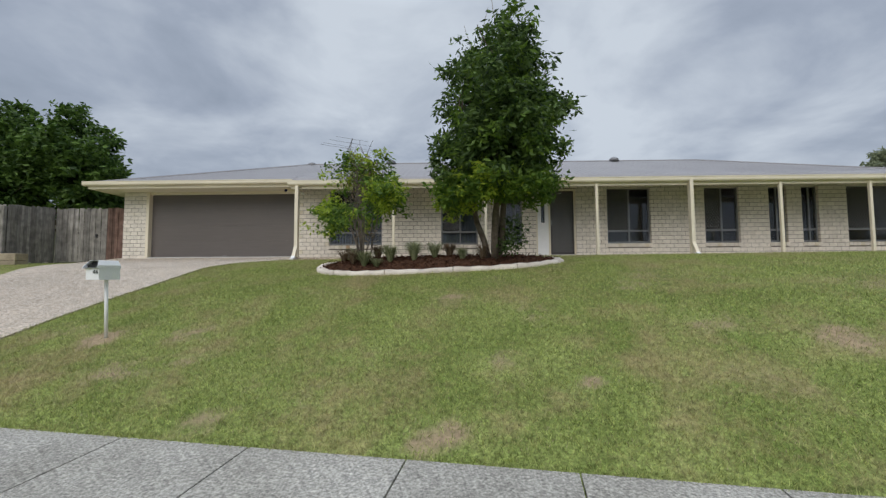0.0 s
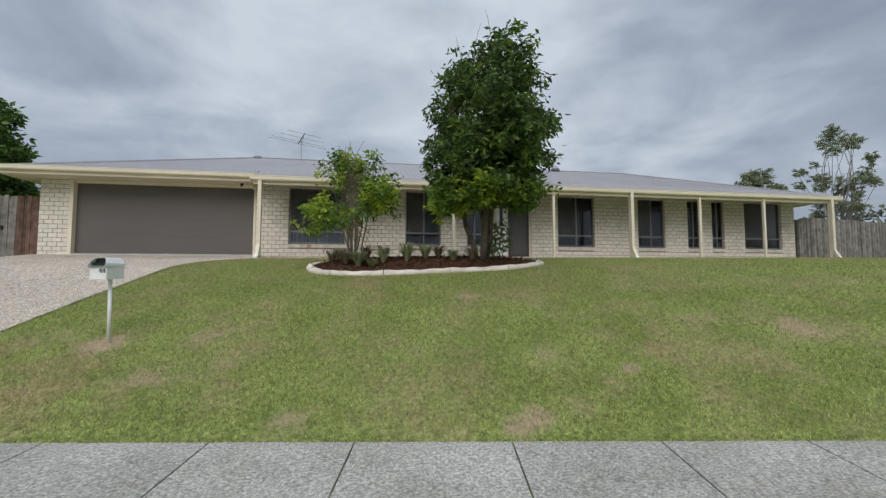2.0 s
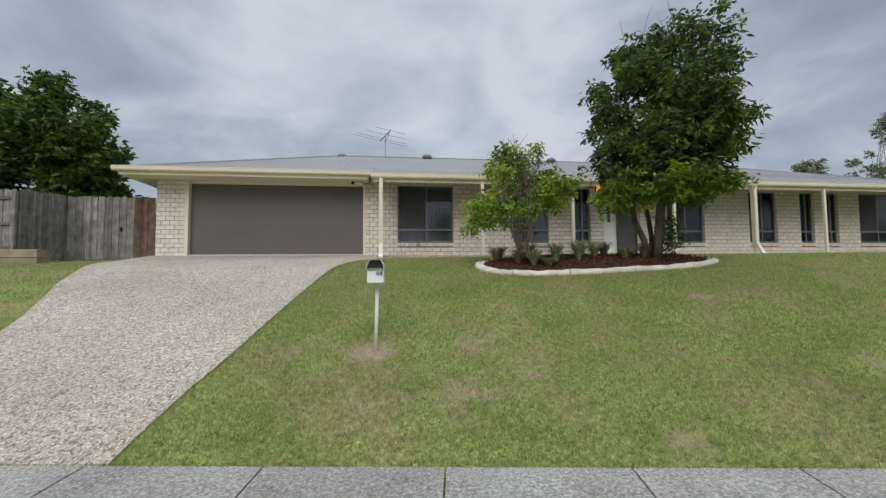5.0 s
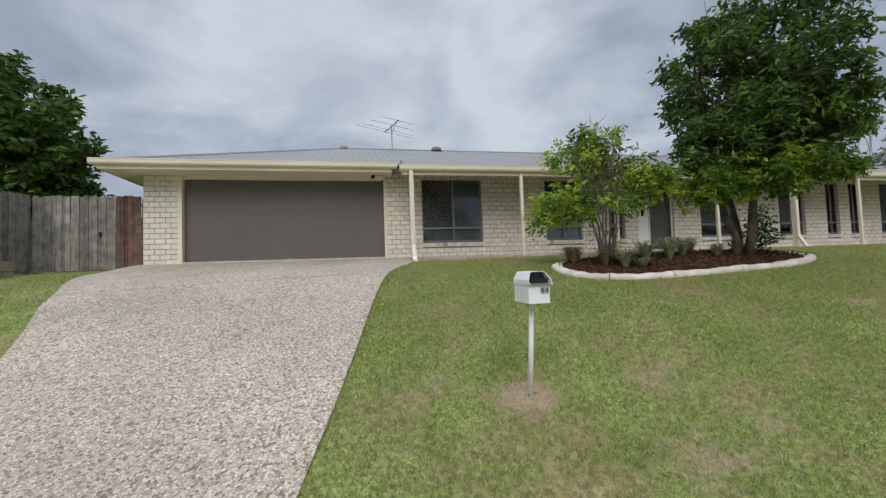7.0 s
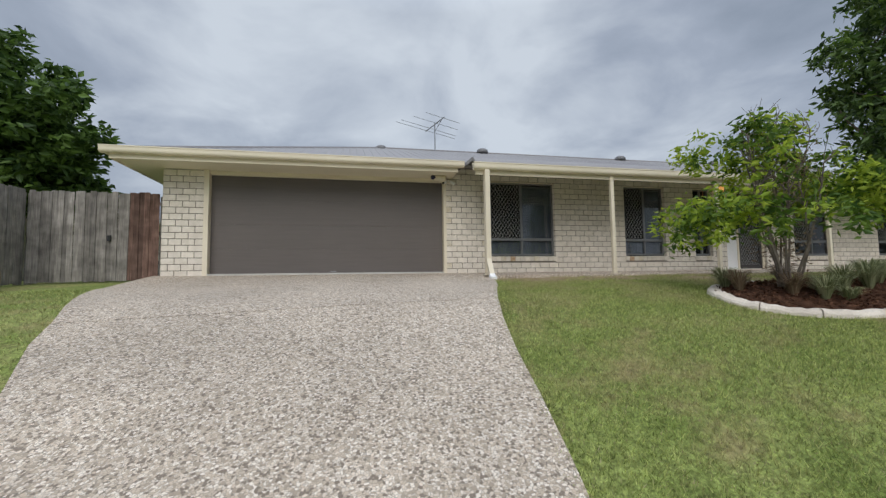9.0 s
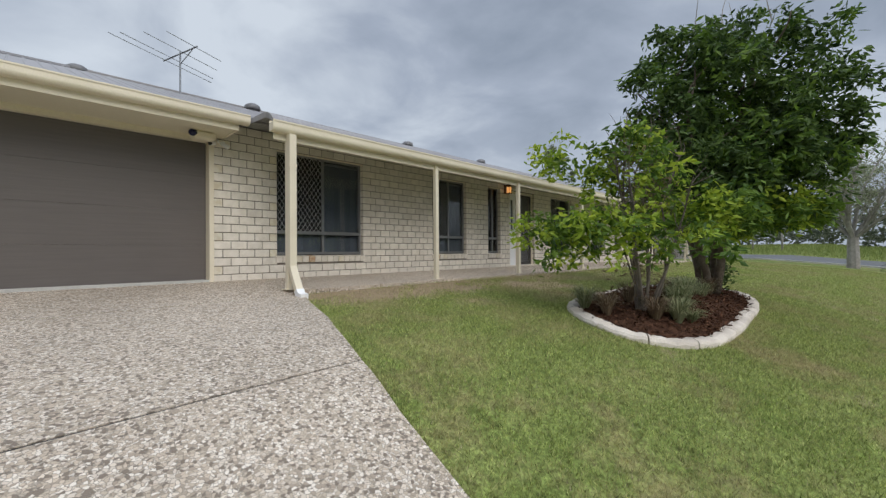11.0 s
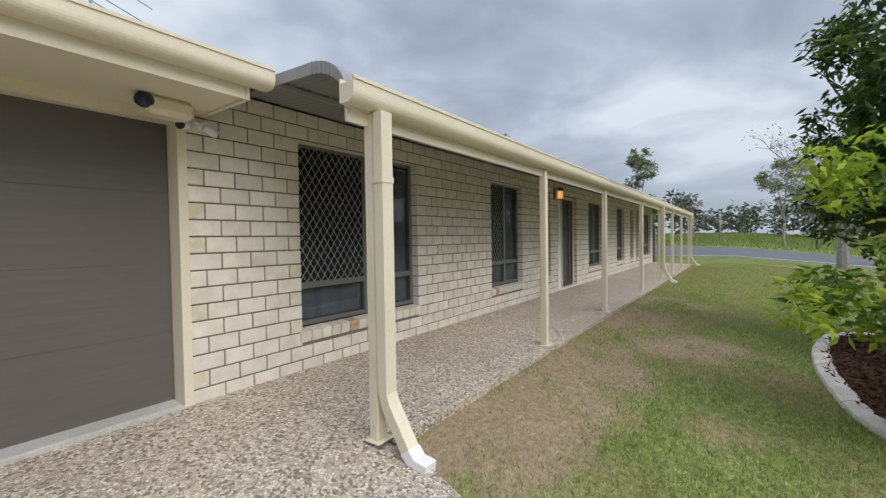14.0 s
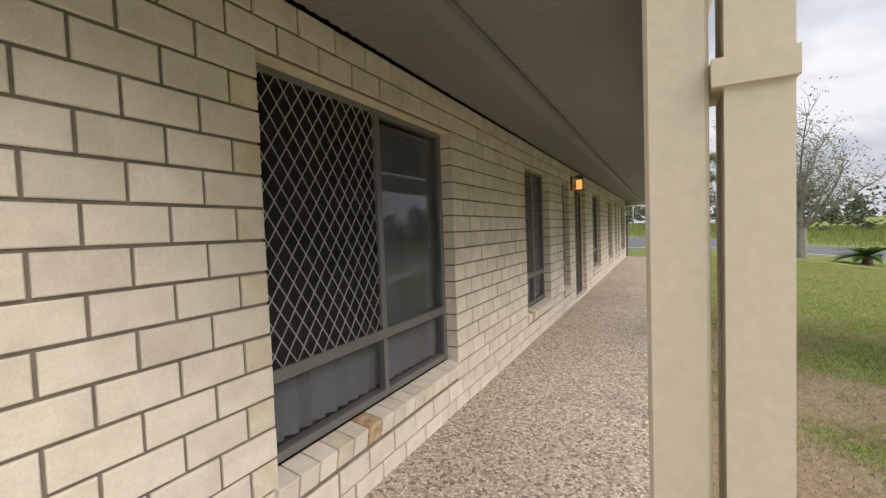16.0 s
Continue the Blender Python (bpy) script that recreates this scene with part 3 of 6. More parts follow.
gx, gy = axis_steps(-16, 27, 0.25, 1500), axis_steps(-4, 14, 0.2, 1500)
GX, GY = np.meshgrid(gx, gy)
GZ = land(GX, GY)
nx, ny = len(gx), len(gy)
idx = np.arange(nx * ny).reshape(ny, nx)
quads = np.stack([idx[:-1, :-1], idx[:-1, 1:], idx[1:, 1:], idx[1:, :-1]], axis=-1).reshape(-1, 4)
ground_mesh = raw_mesh("ground", np.stack([GX, GY, GZ], axis=-1).reshape(-1, 3), quads, TURF, True)
bare = ground_mesh.attributes.new("bare", "FLOAT", "POINT")
bare.data.foreach_set("value", bare_weight(GX, GY).ravel().astype(np.float32))
ground = tagged(new("ground", ground_mesh), "sloping green lawn with dry and bare sandy patches", "lawn", "", "structure")


def sheet(name, rows, lift, mat, label, category, drop=0.12):
    """A slab laid on the land: rows of points (x, y) of equal count, with a skirt round its border."""
    bm = bmesh.new()
    grid = [[bm.verts.new((x, y, land1(x, y) + lift)) for x, y in row] for row in rows]
    for a, b in zip(grid, grid[1:]):
        for k in range(len(a) - 1):
            bm.faces.new((a[k], a[k + 1], b[k + 1], b[k]))
    rim = grid[0] + [r[-1] for r in grid[1:-1]] + grid[-1][::-1] + [r[0] for r in grid[-2:0:-1]]
    low = [bm.verts.new(v.co - Vector((0, 0, drop))) for v in rim]
    for i in range(len(rim)):
        j = (i + 1) % len(rim)
        bm.faces.new((rim[i], low[i], low[j], rim[j]))
    return structure(name, bm, mat, label, category)


# driveway, in two slabs with a joint between them
YS = [2.9, 3.8, 4.3, 4.9, 5.6, 6.2, 7.0, 7.5, 8.16, 8.75, 9.55, 10.0, 10.85, 11.2, 11.6, 12.3, 13.0]
XR = [-7.14, -6.94, -6.83, -6.71, -6.55, -6.42, -6.27, -6.18, -6.03, -5.85, -5.58, -5.4, -5.15, -5.02, -4.92, -4.92, -4.92]
YL = [3.0, 4.3, 5.2, 6.0, 6.9, 7.3, 8.15, 8.85, 10.0, 11.15, 13.0]
XL = [-9.0, -9.25, -9.5, -9.72, -9.98, -10.12, -10.5, -10.72, -11.2, -11.6, -11.6]


def drive_row(y, n=22):
    l, r = float(np.interp(y, YL, XL)), float(np.interp(y, YS, XR))
    return [(l + (r - l) * k / n, y) for k in range(n + 1)]


def skew_rows(y0, y1, count):
    rows = []
    for j in range(count + 1):
        y = y0 + (y1 - y0) * j / count
        rows.append(drive_row(y))
    return rows


def low_rows():
    rows = []
    for j in range(25):
        f = j / 24
        row = drive_row(4.0 + (8.749 - 4.0) * f)
        # the lowest row follows the footpath's slanting edge
        rows.append([(x, y + (1 - f) * (float(edge_y(x)) + 0.012 - 4.0)) for x, y in row])
    return rows


sheet("driveway_1", low_rows(), 0.026, DRIVE, "exposed aggregate concrete driveway sloping up to the garage", "driveway")
sheet("driveway_2", skew_rows(8.771, 11.42, 13), 0.026, DRIVE, "exposed aggregate concrete driveway before the garage", "driveway")
FLOOR_EDGE, FLOOR_WALL = 1.845, 1.925
apron = bmesh.new()


def apron_z(x, y):
    low = np.interp(y, [11.42, 13.1], [land1(x, 11.42) + 0.027, FLOOR_WALL])
    flush = np.interp(y, [11.42, 11.75, 13.1], [land1(x, 11.42) + 0.027, FLOOR_EDGE + 0.0125, FLOOR_WALL])
    k = min(1.0, max(0.0, (x + 6.4) / 1.3))
    return low + (flush - low) * k * k * (3 - 2 * k)


arow = [[apron.verts.new((x, y, float(apron_z(x, y)))) for x in np.linspace(-11.6, -5.0, 34)] for y in (11.421, 11.5, 11.6, 11.75, 12.0, 12.5, 13.12)]
for a, b in zip(arow, arow[1:]):
    for k in range(33):
        apron.faces.new((a[k], a[k + 1], b[k + 1], b[k]))
structure("driveway_3", apron, DRIVE, "exposed aggregate apron before the garage door", "driveway")
vs = bmesh.new()
extrude(vs, [(11.50, FLOOR_EDGE - 0.25), (11.50, FLOOR_EDGE), (13.10, FLOOR_WALL), (13.10, FLOOR_EDGE - 0.25)], "x", -4.995, 1.5)
structure("verandah_floor_1", vs, DRIVE, "exposed aggregate verandah floor", "paving")
vs = bmesh.new()
extrude(vs, [(11.50, FLOOR_EDGE - 0.25), (11.50, FLOOR_EDGE), (13.10, FLOOR_WALL), (13.10, FLOOR_EDGE - 0.25)], "x", 1.508, 14.45)
structure("verandah_floor_2", vs, DRIVE, "exposed aggregate verandah floor", "paving")

bm = bmesh.new()
jr = [[bm.verts.new((x, y, land1(x, y) + 0.019)) for x, _ in drive_row(8.76)] for y in (8.745, 8.775)]
for k in range(22):
    bm.faces.new((jr[0][k], jr[0][k + 1], jr[1][k + 1], jr[1][k]))
structure("driveway_joint", bm, BLACK, "dark open joint across the driveway", "joint")

# footpath of concrete slabs
JOINT = 0.014
JOINTS = [-3.185 - 1.29 * k for k in range(14, 0, -1)] + [-3.185, -2.05, -0.815] + [0.36 + 1.16 * k for k in range(24)]
path_root = tagged(new("footpath"), "pale grey concrete footpath with joints between the slabs", "footpath", "", "structure")
for ja, jb in zip(JOINTS, JOINTS[1:]):
    x0, x1 = ja + JOINT / 2, jb - JOINT / 2
    bm = bmesh.new()
    top = []
    for x in (x0, x1):
        e0 = float(edge_y(x))
        top.append([(x - 0.165 * w, e0 - w) for w in (0.0, 0.7, 1.4)])
    g = [[bm.verts.new((x, y, land1(x, y) + 0.02)) for x, y in row] for row in top]
    for j in range(2):
        bm.faces.new((g[0][j + 1], g[1][j + 1], g[1][j], g[0][j]))
    rim = [g[0][0], g[0][1], g[0][2], g[1][2], g[1][1], g[1][0]]
    low = [bm.verts.new(v.co - Vector((0, 0, 0.08))) for v in rim]
    for i in range(6):
        bm.faces.new((rim[i], low[i], low[(i + 1) % 6], rim[(i + 1) % 6]))
    part("slab", bm, CONCRETE, path_root)

# side street to the east, with kerb
def strip(name, xs0, xs1, ys, lift, mat, label, category):
    rows = [[(a + (b - a) * k / 8, y) for k in range(9)] for y, a, b in zip(ys, xs0, xs1)]
    return sheet(name, rows, lift, mat, label, category, 0.1)


RY = [-60, -30, -12, -4, 0, 3, 6, 10, 14, 25, 60, 120]
strip("road", [22.6] * 12, [44, 44, 43, 41, 40, 40, 41, 43, 45, 48, 55, 60], RY, 0.03, ASPHALT, "grey asphalt side street", "road")
strip("kerb", [22.2] * 12, [22.58] * 12, RY, 0.09, KERB, "pale concrete kerb along the street", "kerb")


# ---- the house: walls, openings, roof ----
WALL_Y, HEAD, SILL = 13.065, 4.11, 2.31
COURSE, BRICK_L, GAP = 0.1305, 0.2425, 0.0125
WALL_TOP = HEAD + 2 * COURSE
OPENINGS = [  # x0, x1, z0, z1
    (-4.57, -2.81, SILL - 0.13, HEAD), (-0.88, 0.32, SILL - 0.13, HEAD), (1.20, 1.76, SILL - 0.13, HEAD), (2.20, 3.50, 1.90, HEAD),
    (4.48, 5.88, SILL - 0.13, HEAD), (7.58, 8.69, SILL - 0.13, HEAD), (9.61, 10.18, SILL - 0.13, HEAD), (10.64, 11.18, SILL - 0.13, HEAD), (12.05, 13.72, SILL - 0.13, HEAD)]
WALL_L, WALL_R = -5.54, 14.30


def wall_boxes(x0, x1, y0, y1, z0, z1, holes):
    specs, x = [], x0
    for a, b, c, d in sorted(holes):
        specs.append((x, a, y0, y1, z0, z1))
        if c > z0:
            specs.append((a, b, y0, y1, z0, c))
        specs.append((a, b, y0, y1, d, z1))
        x = b
    specs.append((x, x1, y0, y1, z0, z1))
    return boxes(*specs)


wall_front = structure("wall_front", wall_boxes(WALL_L, WALL_R, WALL_Y + 0.012, WALL_Y + 0.24, 1.70, WALL_TOP, OPENINGS), MORTAR, "front wall of large cream bricks with dark mortar joints", "wall")
wall_pier = structure("wall_pier", boxes((-11.445, -10.69, WALL_Y + 0.012, WALL_Y + 0.24, 1.60, WALL_TOP)), MORTAR, "cream brick pier beside the garage door", "wall")
structure("wall_west", boxes((-11.445, -11.2, WALL_Y + 0.245, 23.0, 1.6, WALL_TOP)), BRICK, "cream brick side wall", "wall")
structure("wall_east", boxes((14.05, 14.295, WALL_Y + 0.245, 23.0, 1.6, WALL_TOP)), BRICK, "cream brick side wall", "wall")
structure("wall_back", boxes((-11.19, 14.04, 22.75, 23.0, 1.6, WALL_TOP)), BRICK, "back wall of the house", "wall")
# inner surfaces take the near-black that stands in for unlit rooms
structure("wall_inner", boxes((-5.5, 14.04, 16.2, 16.3, 1.7, 4.36)), ROOM_SHADE, "inner wall of the front rooms, coloured dark for shade", "wall")
structure("floor", boxes((-11.19, 14.04, WALL_Y + 0.245, 22.74, 1.7, 1.93)), ROOM_SHADE, "floor inside the house, coloured dark for shade", "floor")
structure("ceiling", boxes((-11.19, 14.04, WALL_Y + 0.245, 22.74, 4.36, 4.375)), ROOM_SHADE, "ceiling of the front rooms, coloured dark for shade", "ceiling")

# main hip roof
EAVE_Y, EAVE_Z, EAVE_L, EAVE_R, RIDGE_Y, RIDGE_Z = 12.39, 4.30, -12.12, 15.30, 17.68, 6.23
RUN = RIDGE_Y - EAVE_Y
BACK = RIDGE_Y + RUN
roof = thing("roof", "low hipped roof of pale grey ribbed steel", "roof", kind="structure")


def roof_face(corners):
    """One slope, with standing ribs running down it."""
    bm = bmesh.new()
    p = [Vector(c) for c in corners]
    n = (p[1] - p[0]).cross(p[-1] - p[0]).normalized()
    if n.z < 0:
        n = -n
    top, bot = [bm.verts.new(c) for c in p], [bm.verts.new(c - n * 0.03) for c in p]
    bm.faces.new(top)
    bm.faces.new(bot[::-1])
    for i in range(len(p)):
        j = (i + 1) % len(p)
        bm.faces.new((top[i], bot[i], bot[j], top[j]))
    # ribs between the eave (first two corners) and the upper outline
    a, b = p[0], p[1]
    ln, ux = (b - a).length, (b - a).normalized()
    uy = n.cross(ux)
    if uy.z < 0:
        uy = -uy
    rise = (p[2] - a).dot(uy)
    s = 0.19
    while s < ln:
        t = min(s, ln - s)
        up = min(rise, t * rise / RUN)
        if up > 0.3:
            q0, q1 = a + ux * s + n * 0.002, a + ux * s + uy * (up - 0.05) + n * 0.002
            w, h = ux * 0.02, n * 0.009
            v = [bm.verts.new(c) for c in (q0 - w, q0 - w * 0.3 + h, q0 + w * 0.3 + h, q0 + w, q1 - w, q1 - w * 0.3 + h, q1 + w * 0.3 + h, q1 + w)]
            for i in range(3):
                bm.faces.new((v[i], v[i + 1], v[i + 5], v[i + 4]))
            bm.faces.new(v[:4])
        s += 0.19
    return bm


RL, RR = (EAVE_L + RUN, RIDGE_Y, RIDGE_Z), (EAVE_R - RUN, RIDGE_Y, RIDGE_Z)
part("slope", roof_face([(EAVE_L, EAVE_Y, EAVE_Z), (EAVE_R, EAVE_Y, EAVE_Z), RR, RL]), ROOFING, roof)
part("slope", roof_face([(EAVE_R, BACK, EAVE_Z), (EAVE_L, BACK, EAVE_Z), RL, RR]), ROOFING, roof)
part("slope", roof_face([(EAVE_L, BACK, EAVE_Z), (EAVE_L, EAVE_Y, EAVE_Z), RL]), ROOFING, roof)
part("slope", roof_face([(EAVE_R, EAVE_Y, EAVE_Z), (EAVE_R, BACK, EAVE_Z), RR]), ROOFING, roof)
for a, b in ((RL, RR), ((EAVE_L, EAVE_Y, EAVE_Z), RL), ((EAVE_R, EAVE_Y, EAVE_Z), RR), ((EAVE_L, BACK, EAVE_Z), RL), ((EAVE_R, BACK, EAVE_Z), RR)):
    part("ridge_cap", tube(bmesh.new(), [Vector(a) + Vector((0, 0, 0.005)), Vector(b) + Vector((0, 0, 0.005))], 0.045, 6), ROOFING, roof)

# soffits, fascia and gutters
SOFFIT, GARAGE_GUTTER = 4.10, 4.33
structure("soffit", boxes((EAVE_L + 0.05, -5.42, EAVE_Y + 0.02, WALL_Y + 0.11, SOFFIT + 0.025, SOFFIT + 0.037), (EAVE_L + 0.05, -11.45, WALL_Y + 0.11, 22.9, SOFFIT + 0.025, SOFFIT + 0.037),
                          (14.31, EAVE_R - 0.05, WALL_Y - 0.4, 22.9, SOFFIT + 0.025, SOFFIT + 0.037)), CREAM_PALE, "cream lined eave soffit", "soffit")
structure("fascia", boxes((EAVE_L + 0.03, -5.45, EAVE_Y - 0.005, EAVE_Y + 0.018, SOFFIT + 0.01, EAVE_Z - 0.03), (EAVE_L + 0.03, EAVE_L + 0.053, EAVE_Y + 0.02, 22.9, SOFFIT + 0.01, EAVE_Z - 0.03),
                          (-5.447, -5.42, EAVE_Y - 0.005, WALL_Y - 0.01, SOFFIT + 0.01, EAVE_Z - 0.06), (EAVE_R - 0.053, EAVE_R - 0.03, EAVE_Y + 0.7, 22.9, SOFFIT + 0.01, EAVE_Z - 0.03)), CREAM, "cream painted fascia board", "fascia")


def gutter_profile(y, z, w=0.115, h=0.135, s=1):
    """A quad gutter: rounded front, lip at the top."""
    pts = [(y, z), (y, z - h)]
    for k in range(7):
        a = math.pi / 2 * k / 6
        pts.append((y - s * (w * 0.55 + w * 0.45 * math.sin(a)), z - h + h * 0.45 * (1 - math.cos(a))))
    pts += [(y - s * w, z - 0.02), (y - s * (w + 0.008), z - 0.02), (y - s * (w + 0.008), z), (y - s * (w - 0.012), z), (y - s * (w - 0.012), z - 0.03), (y - s * 0.01, z - 0.03), (y - s * 0.01, z)]
    return pts


structure("gutter_garage", extrude(bmesh.new(), gutter_profile(EAVE_Y - 0.006, GARAGE_GUTTER), "x", EAVE_L - 0.09, -5.30), CREAM, "cream quad gutter along the garage eave", "gutter")
structure("gutter_west", extrude(bmesh.new(), [(EAVE_L + 0.028 - (EAVE_Y - 0.006 - p[0]), p[1]) for p in gutter_profile(EAVE_Y - 0.006, GARAGE_GUTTER)], "y", EAVE_Y + 0.0, 23.0), CREAM, "cream quad gutter along the side eave", "gutter")

# verandah roof: a corrugated sheet with a bullnose front
V_L, V_R, GUT_Y, GUT_Z = -5.24, 14.42, 11.57, 4.10
prof = [(13.045, 4.375), (12.75, 4.345), (12.36, 4.31), (12.0, 4.295)]
for k in range(1, 11):
    a = radians(78) * k / 10
    prof.append((11.99 - 0.345 * math.sin(a) / math.sin(radians(78)), 4.295 - 0.185 * (1 - math.cos(a)) / (1 - math.cos(radians(78)))))


def corrugated(lift):
    xs = np.arange(V_L, V_R + 0.001, 0.076 / 4)
    v, f = [], []
    for j, (y, z) in enumerate(prof):
        for i, x in enumerate(xs):
            v.append((x, y, z + 0.006 * math.sin(2 * math.pi * i / 4 + 0.4) + lift))
    n = len(xs)
    for j in range(len(prof) - 1):
        for i in range(n - 1):
            a = j * n + i
            f.append((a, a + 1, a + n + 1, a + n))
    return v, f


vr = thing("verandah_roof", "bullnose verandah roof of corrugated grey steel", "roof", kind="structure")
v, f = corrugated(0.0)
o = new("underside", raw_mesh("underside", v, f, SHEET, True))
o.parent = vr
v, f = corrugated(0.006)
o = new("roof_sheet", raw_mesh("roof_sheet", v, f, ROOFING, True))
o.parent = vr
# folded strip closing the sheet's end
bm = bmesh.new()
for j in range(len(prof) - 1):
    (y0, z0), (y1, z1) = prof[j], prof[j + 1]
    q = [bm.verts.new(p) for p in ((V_L - 0.006, y0, z0 - 0.06), (V_L - 0.006, y1, z1 - 0.06), (V_L - 0.006, y1, z1 + 0.02), (V_L - 0.006, y0, z0 + 0.02), (V_L - 0.001, y0, z0 - 0.06), (V_L - 0.001, y1, z1 - 0.06), (V_L + 0.06, y1, z1 + 0.02), (V_L + 0.06, y0, z0 + 0.02))]
    bm.faces.new(q[:4])
    bm.faces.new((q[3], q[2], q[6], q[7]))
part("end_cap", bm, ROOFING, vr, "folded grey steel end strip with crimped joints")
for j in range(4, 13):
    (y0, z0) = prof[j]
    part("crimp", boxes((V_L - 0.010, V_L - 0.0065, y0 - 0.004, y0 + 0.004, z0 - 0.055, z0 + 0.02)), SHEET, vr)
structure("gutter_verandah", extrude(bmesh.new(), gutter_profile(GUT_Y + 0.028, GUT_Z, 0.12, 0.145), "x", V_L - 0.08, V_R + 0.12), CREAM, "cream quad gutter along the verandah", "gutter")
POST_Y = 11.605
structure("fascia_verandah", boxes((V_L - 0.02, V_R + 0.03, GUT_Y + 0.03, GUT_Y + 0.055, GUT_Z - 0.23, GUT_Z - 0.004), (V_L - 0.02, V_R + 0.03, POST_Y - 0.03, POST_Y + 0.02, GUT_Z - 0.15, GUT_Z - 0.146)), CREAM, "cream verandah beam and fascia", "fascia")
structure("barge_east", boxes((V_R + 0.002, V_R + 0.02, 12.0, WALL_Y, 4.17, 4.36)), CREAM, "cream end board of the verandah roof", "fascia")

# garage: jambs, header, sill and sectional door
structure("trim_garage", boxes((-5.61, -5.545, WALL_Y - 0.012, WALL_Y + 0.16, 1.90, SOFFIT + 0.025), (-10.685, -10.59, WALL_Y - 0.012, WALL_Y + 0.16, 1.90, SOFFIT + 0.025), (-10.588, -5.612, WALL_Y + 0.06, WALL_Y + 0.15, 4.045, SOFFIT + 0.025)), CREAM, "cream timber garage door frame", "trim")
structure("garage_sill", boxes((-10.585, -5.615, WALL_Y - 0.03, WALL_Y + 0.3, 1.86, 1.952), bevel=0.006), KERB, "grey concrete sill under the garage door", "sill")
gdoor = thing("garage_door", "wide closed brown-grey sectional garage door", "garage door", at=(0, 0, 0))
for k in range(4):
    z0 = 1.95 + k * 0.526
    bm = boxes((-10.588, -5.612, WALL_Y + 0.155, WALL_Y + 0.195, z0 + 0.0005, z0 + 0.5257), bevel=0.0016)
    part("door_panel", bm, GARAGE, gdoor)
part("handle", boxes((-8.15, -8.03, WALL_Y + 0.12, WALL_Y + 0.155, 1.975, 1.99), bevel=0.004), GALV, gdoor, "small metal lift handle")
structure("garage_back", boxes((-11.19, -5.6, 15.5, 15.55, 1.93, 4.1)), ROOM_SHADE, "wall inside the garage, coloured dark for shade", "wall")

# ---- windows ----
FRAME_Y = WALL_Y + 0.095
blind_slat = mesh_of("blind_slat", boxes((-0.047, 0.047, -0.0015, 0.0015, 0.0, 1.0)), BLIND)


def grille_bm(x0, x1, z0, z1, y, px=0.086, pz=0.126, w=0.0023):
    """A diamond lattice of thin bars, cut to the panel."""
    bm = bmesh.new()
    for sgn in (1, -1):
        slope = sgn * pz / px
        k0 = int(-((z1 - z0) / pz)) - 3
        for k in range(k0, int((x1 - x0) / px + (z1 - z0) / pz) + 4):
            xa = x0 + k * px
            # line through (xa, z0) with that slope
            pts = []
            for x, z in ((x0, z0 + slope * (x0 - xa)), (x1, z0 + slope * (x1 - xa)), (xa, z0), (xa + (z1 - z0) / slope, z1)):
                if x0 - 1e-6 <= x <= x1 + 1e-6 and z0 - 1e-6 <= z <= z1 + 1e-6:
                    pts.append((x, z))
            pts = sorted(set((round(a, 4), round(b, 4)) for a, b in pts))
            if len(pts) < 2 or math.dist(pts[0], pts[-1]) < 0.01:
                continue
            (xa2, za), (xb, zb) = pts[0], pts[-1]
            d = Vector((xb - xa2, 0, zb - za)).normalized()
            s = Vector((-d.z, 0, d.x)) * w
            yy = y - 0.003 * (sgn > 0)
            v = []
            for dy in (0, 0.004):
                for p, q in ((Vector((xa2, yy + dy, za)), 1), (Vector((xb, yy + dy, zb)), 1)):
                    v += [bm.verts.new(p - s), bm.verts.new(p + s)]
            bm.faces.new((v[0], v[2], v[3], v[1]))
            bm.faces.new((v[4], v[5], v[7], v[6]))
            bm.faces.new((v[0], v[4], v[6], v[2]))
            bm.faces.new((v[1], v[3], v[7], v[5]))
    return bm


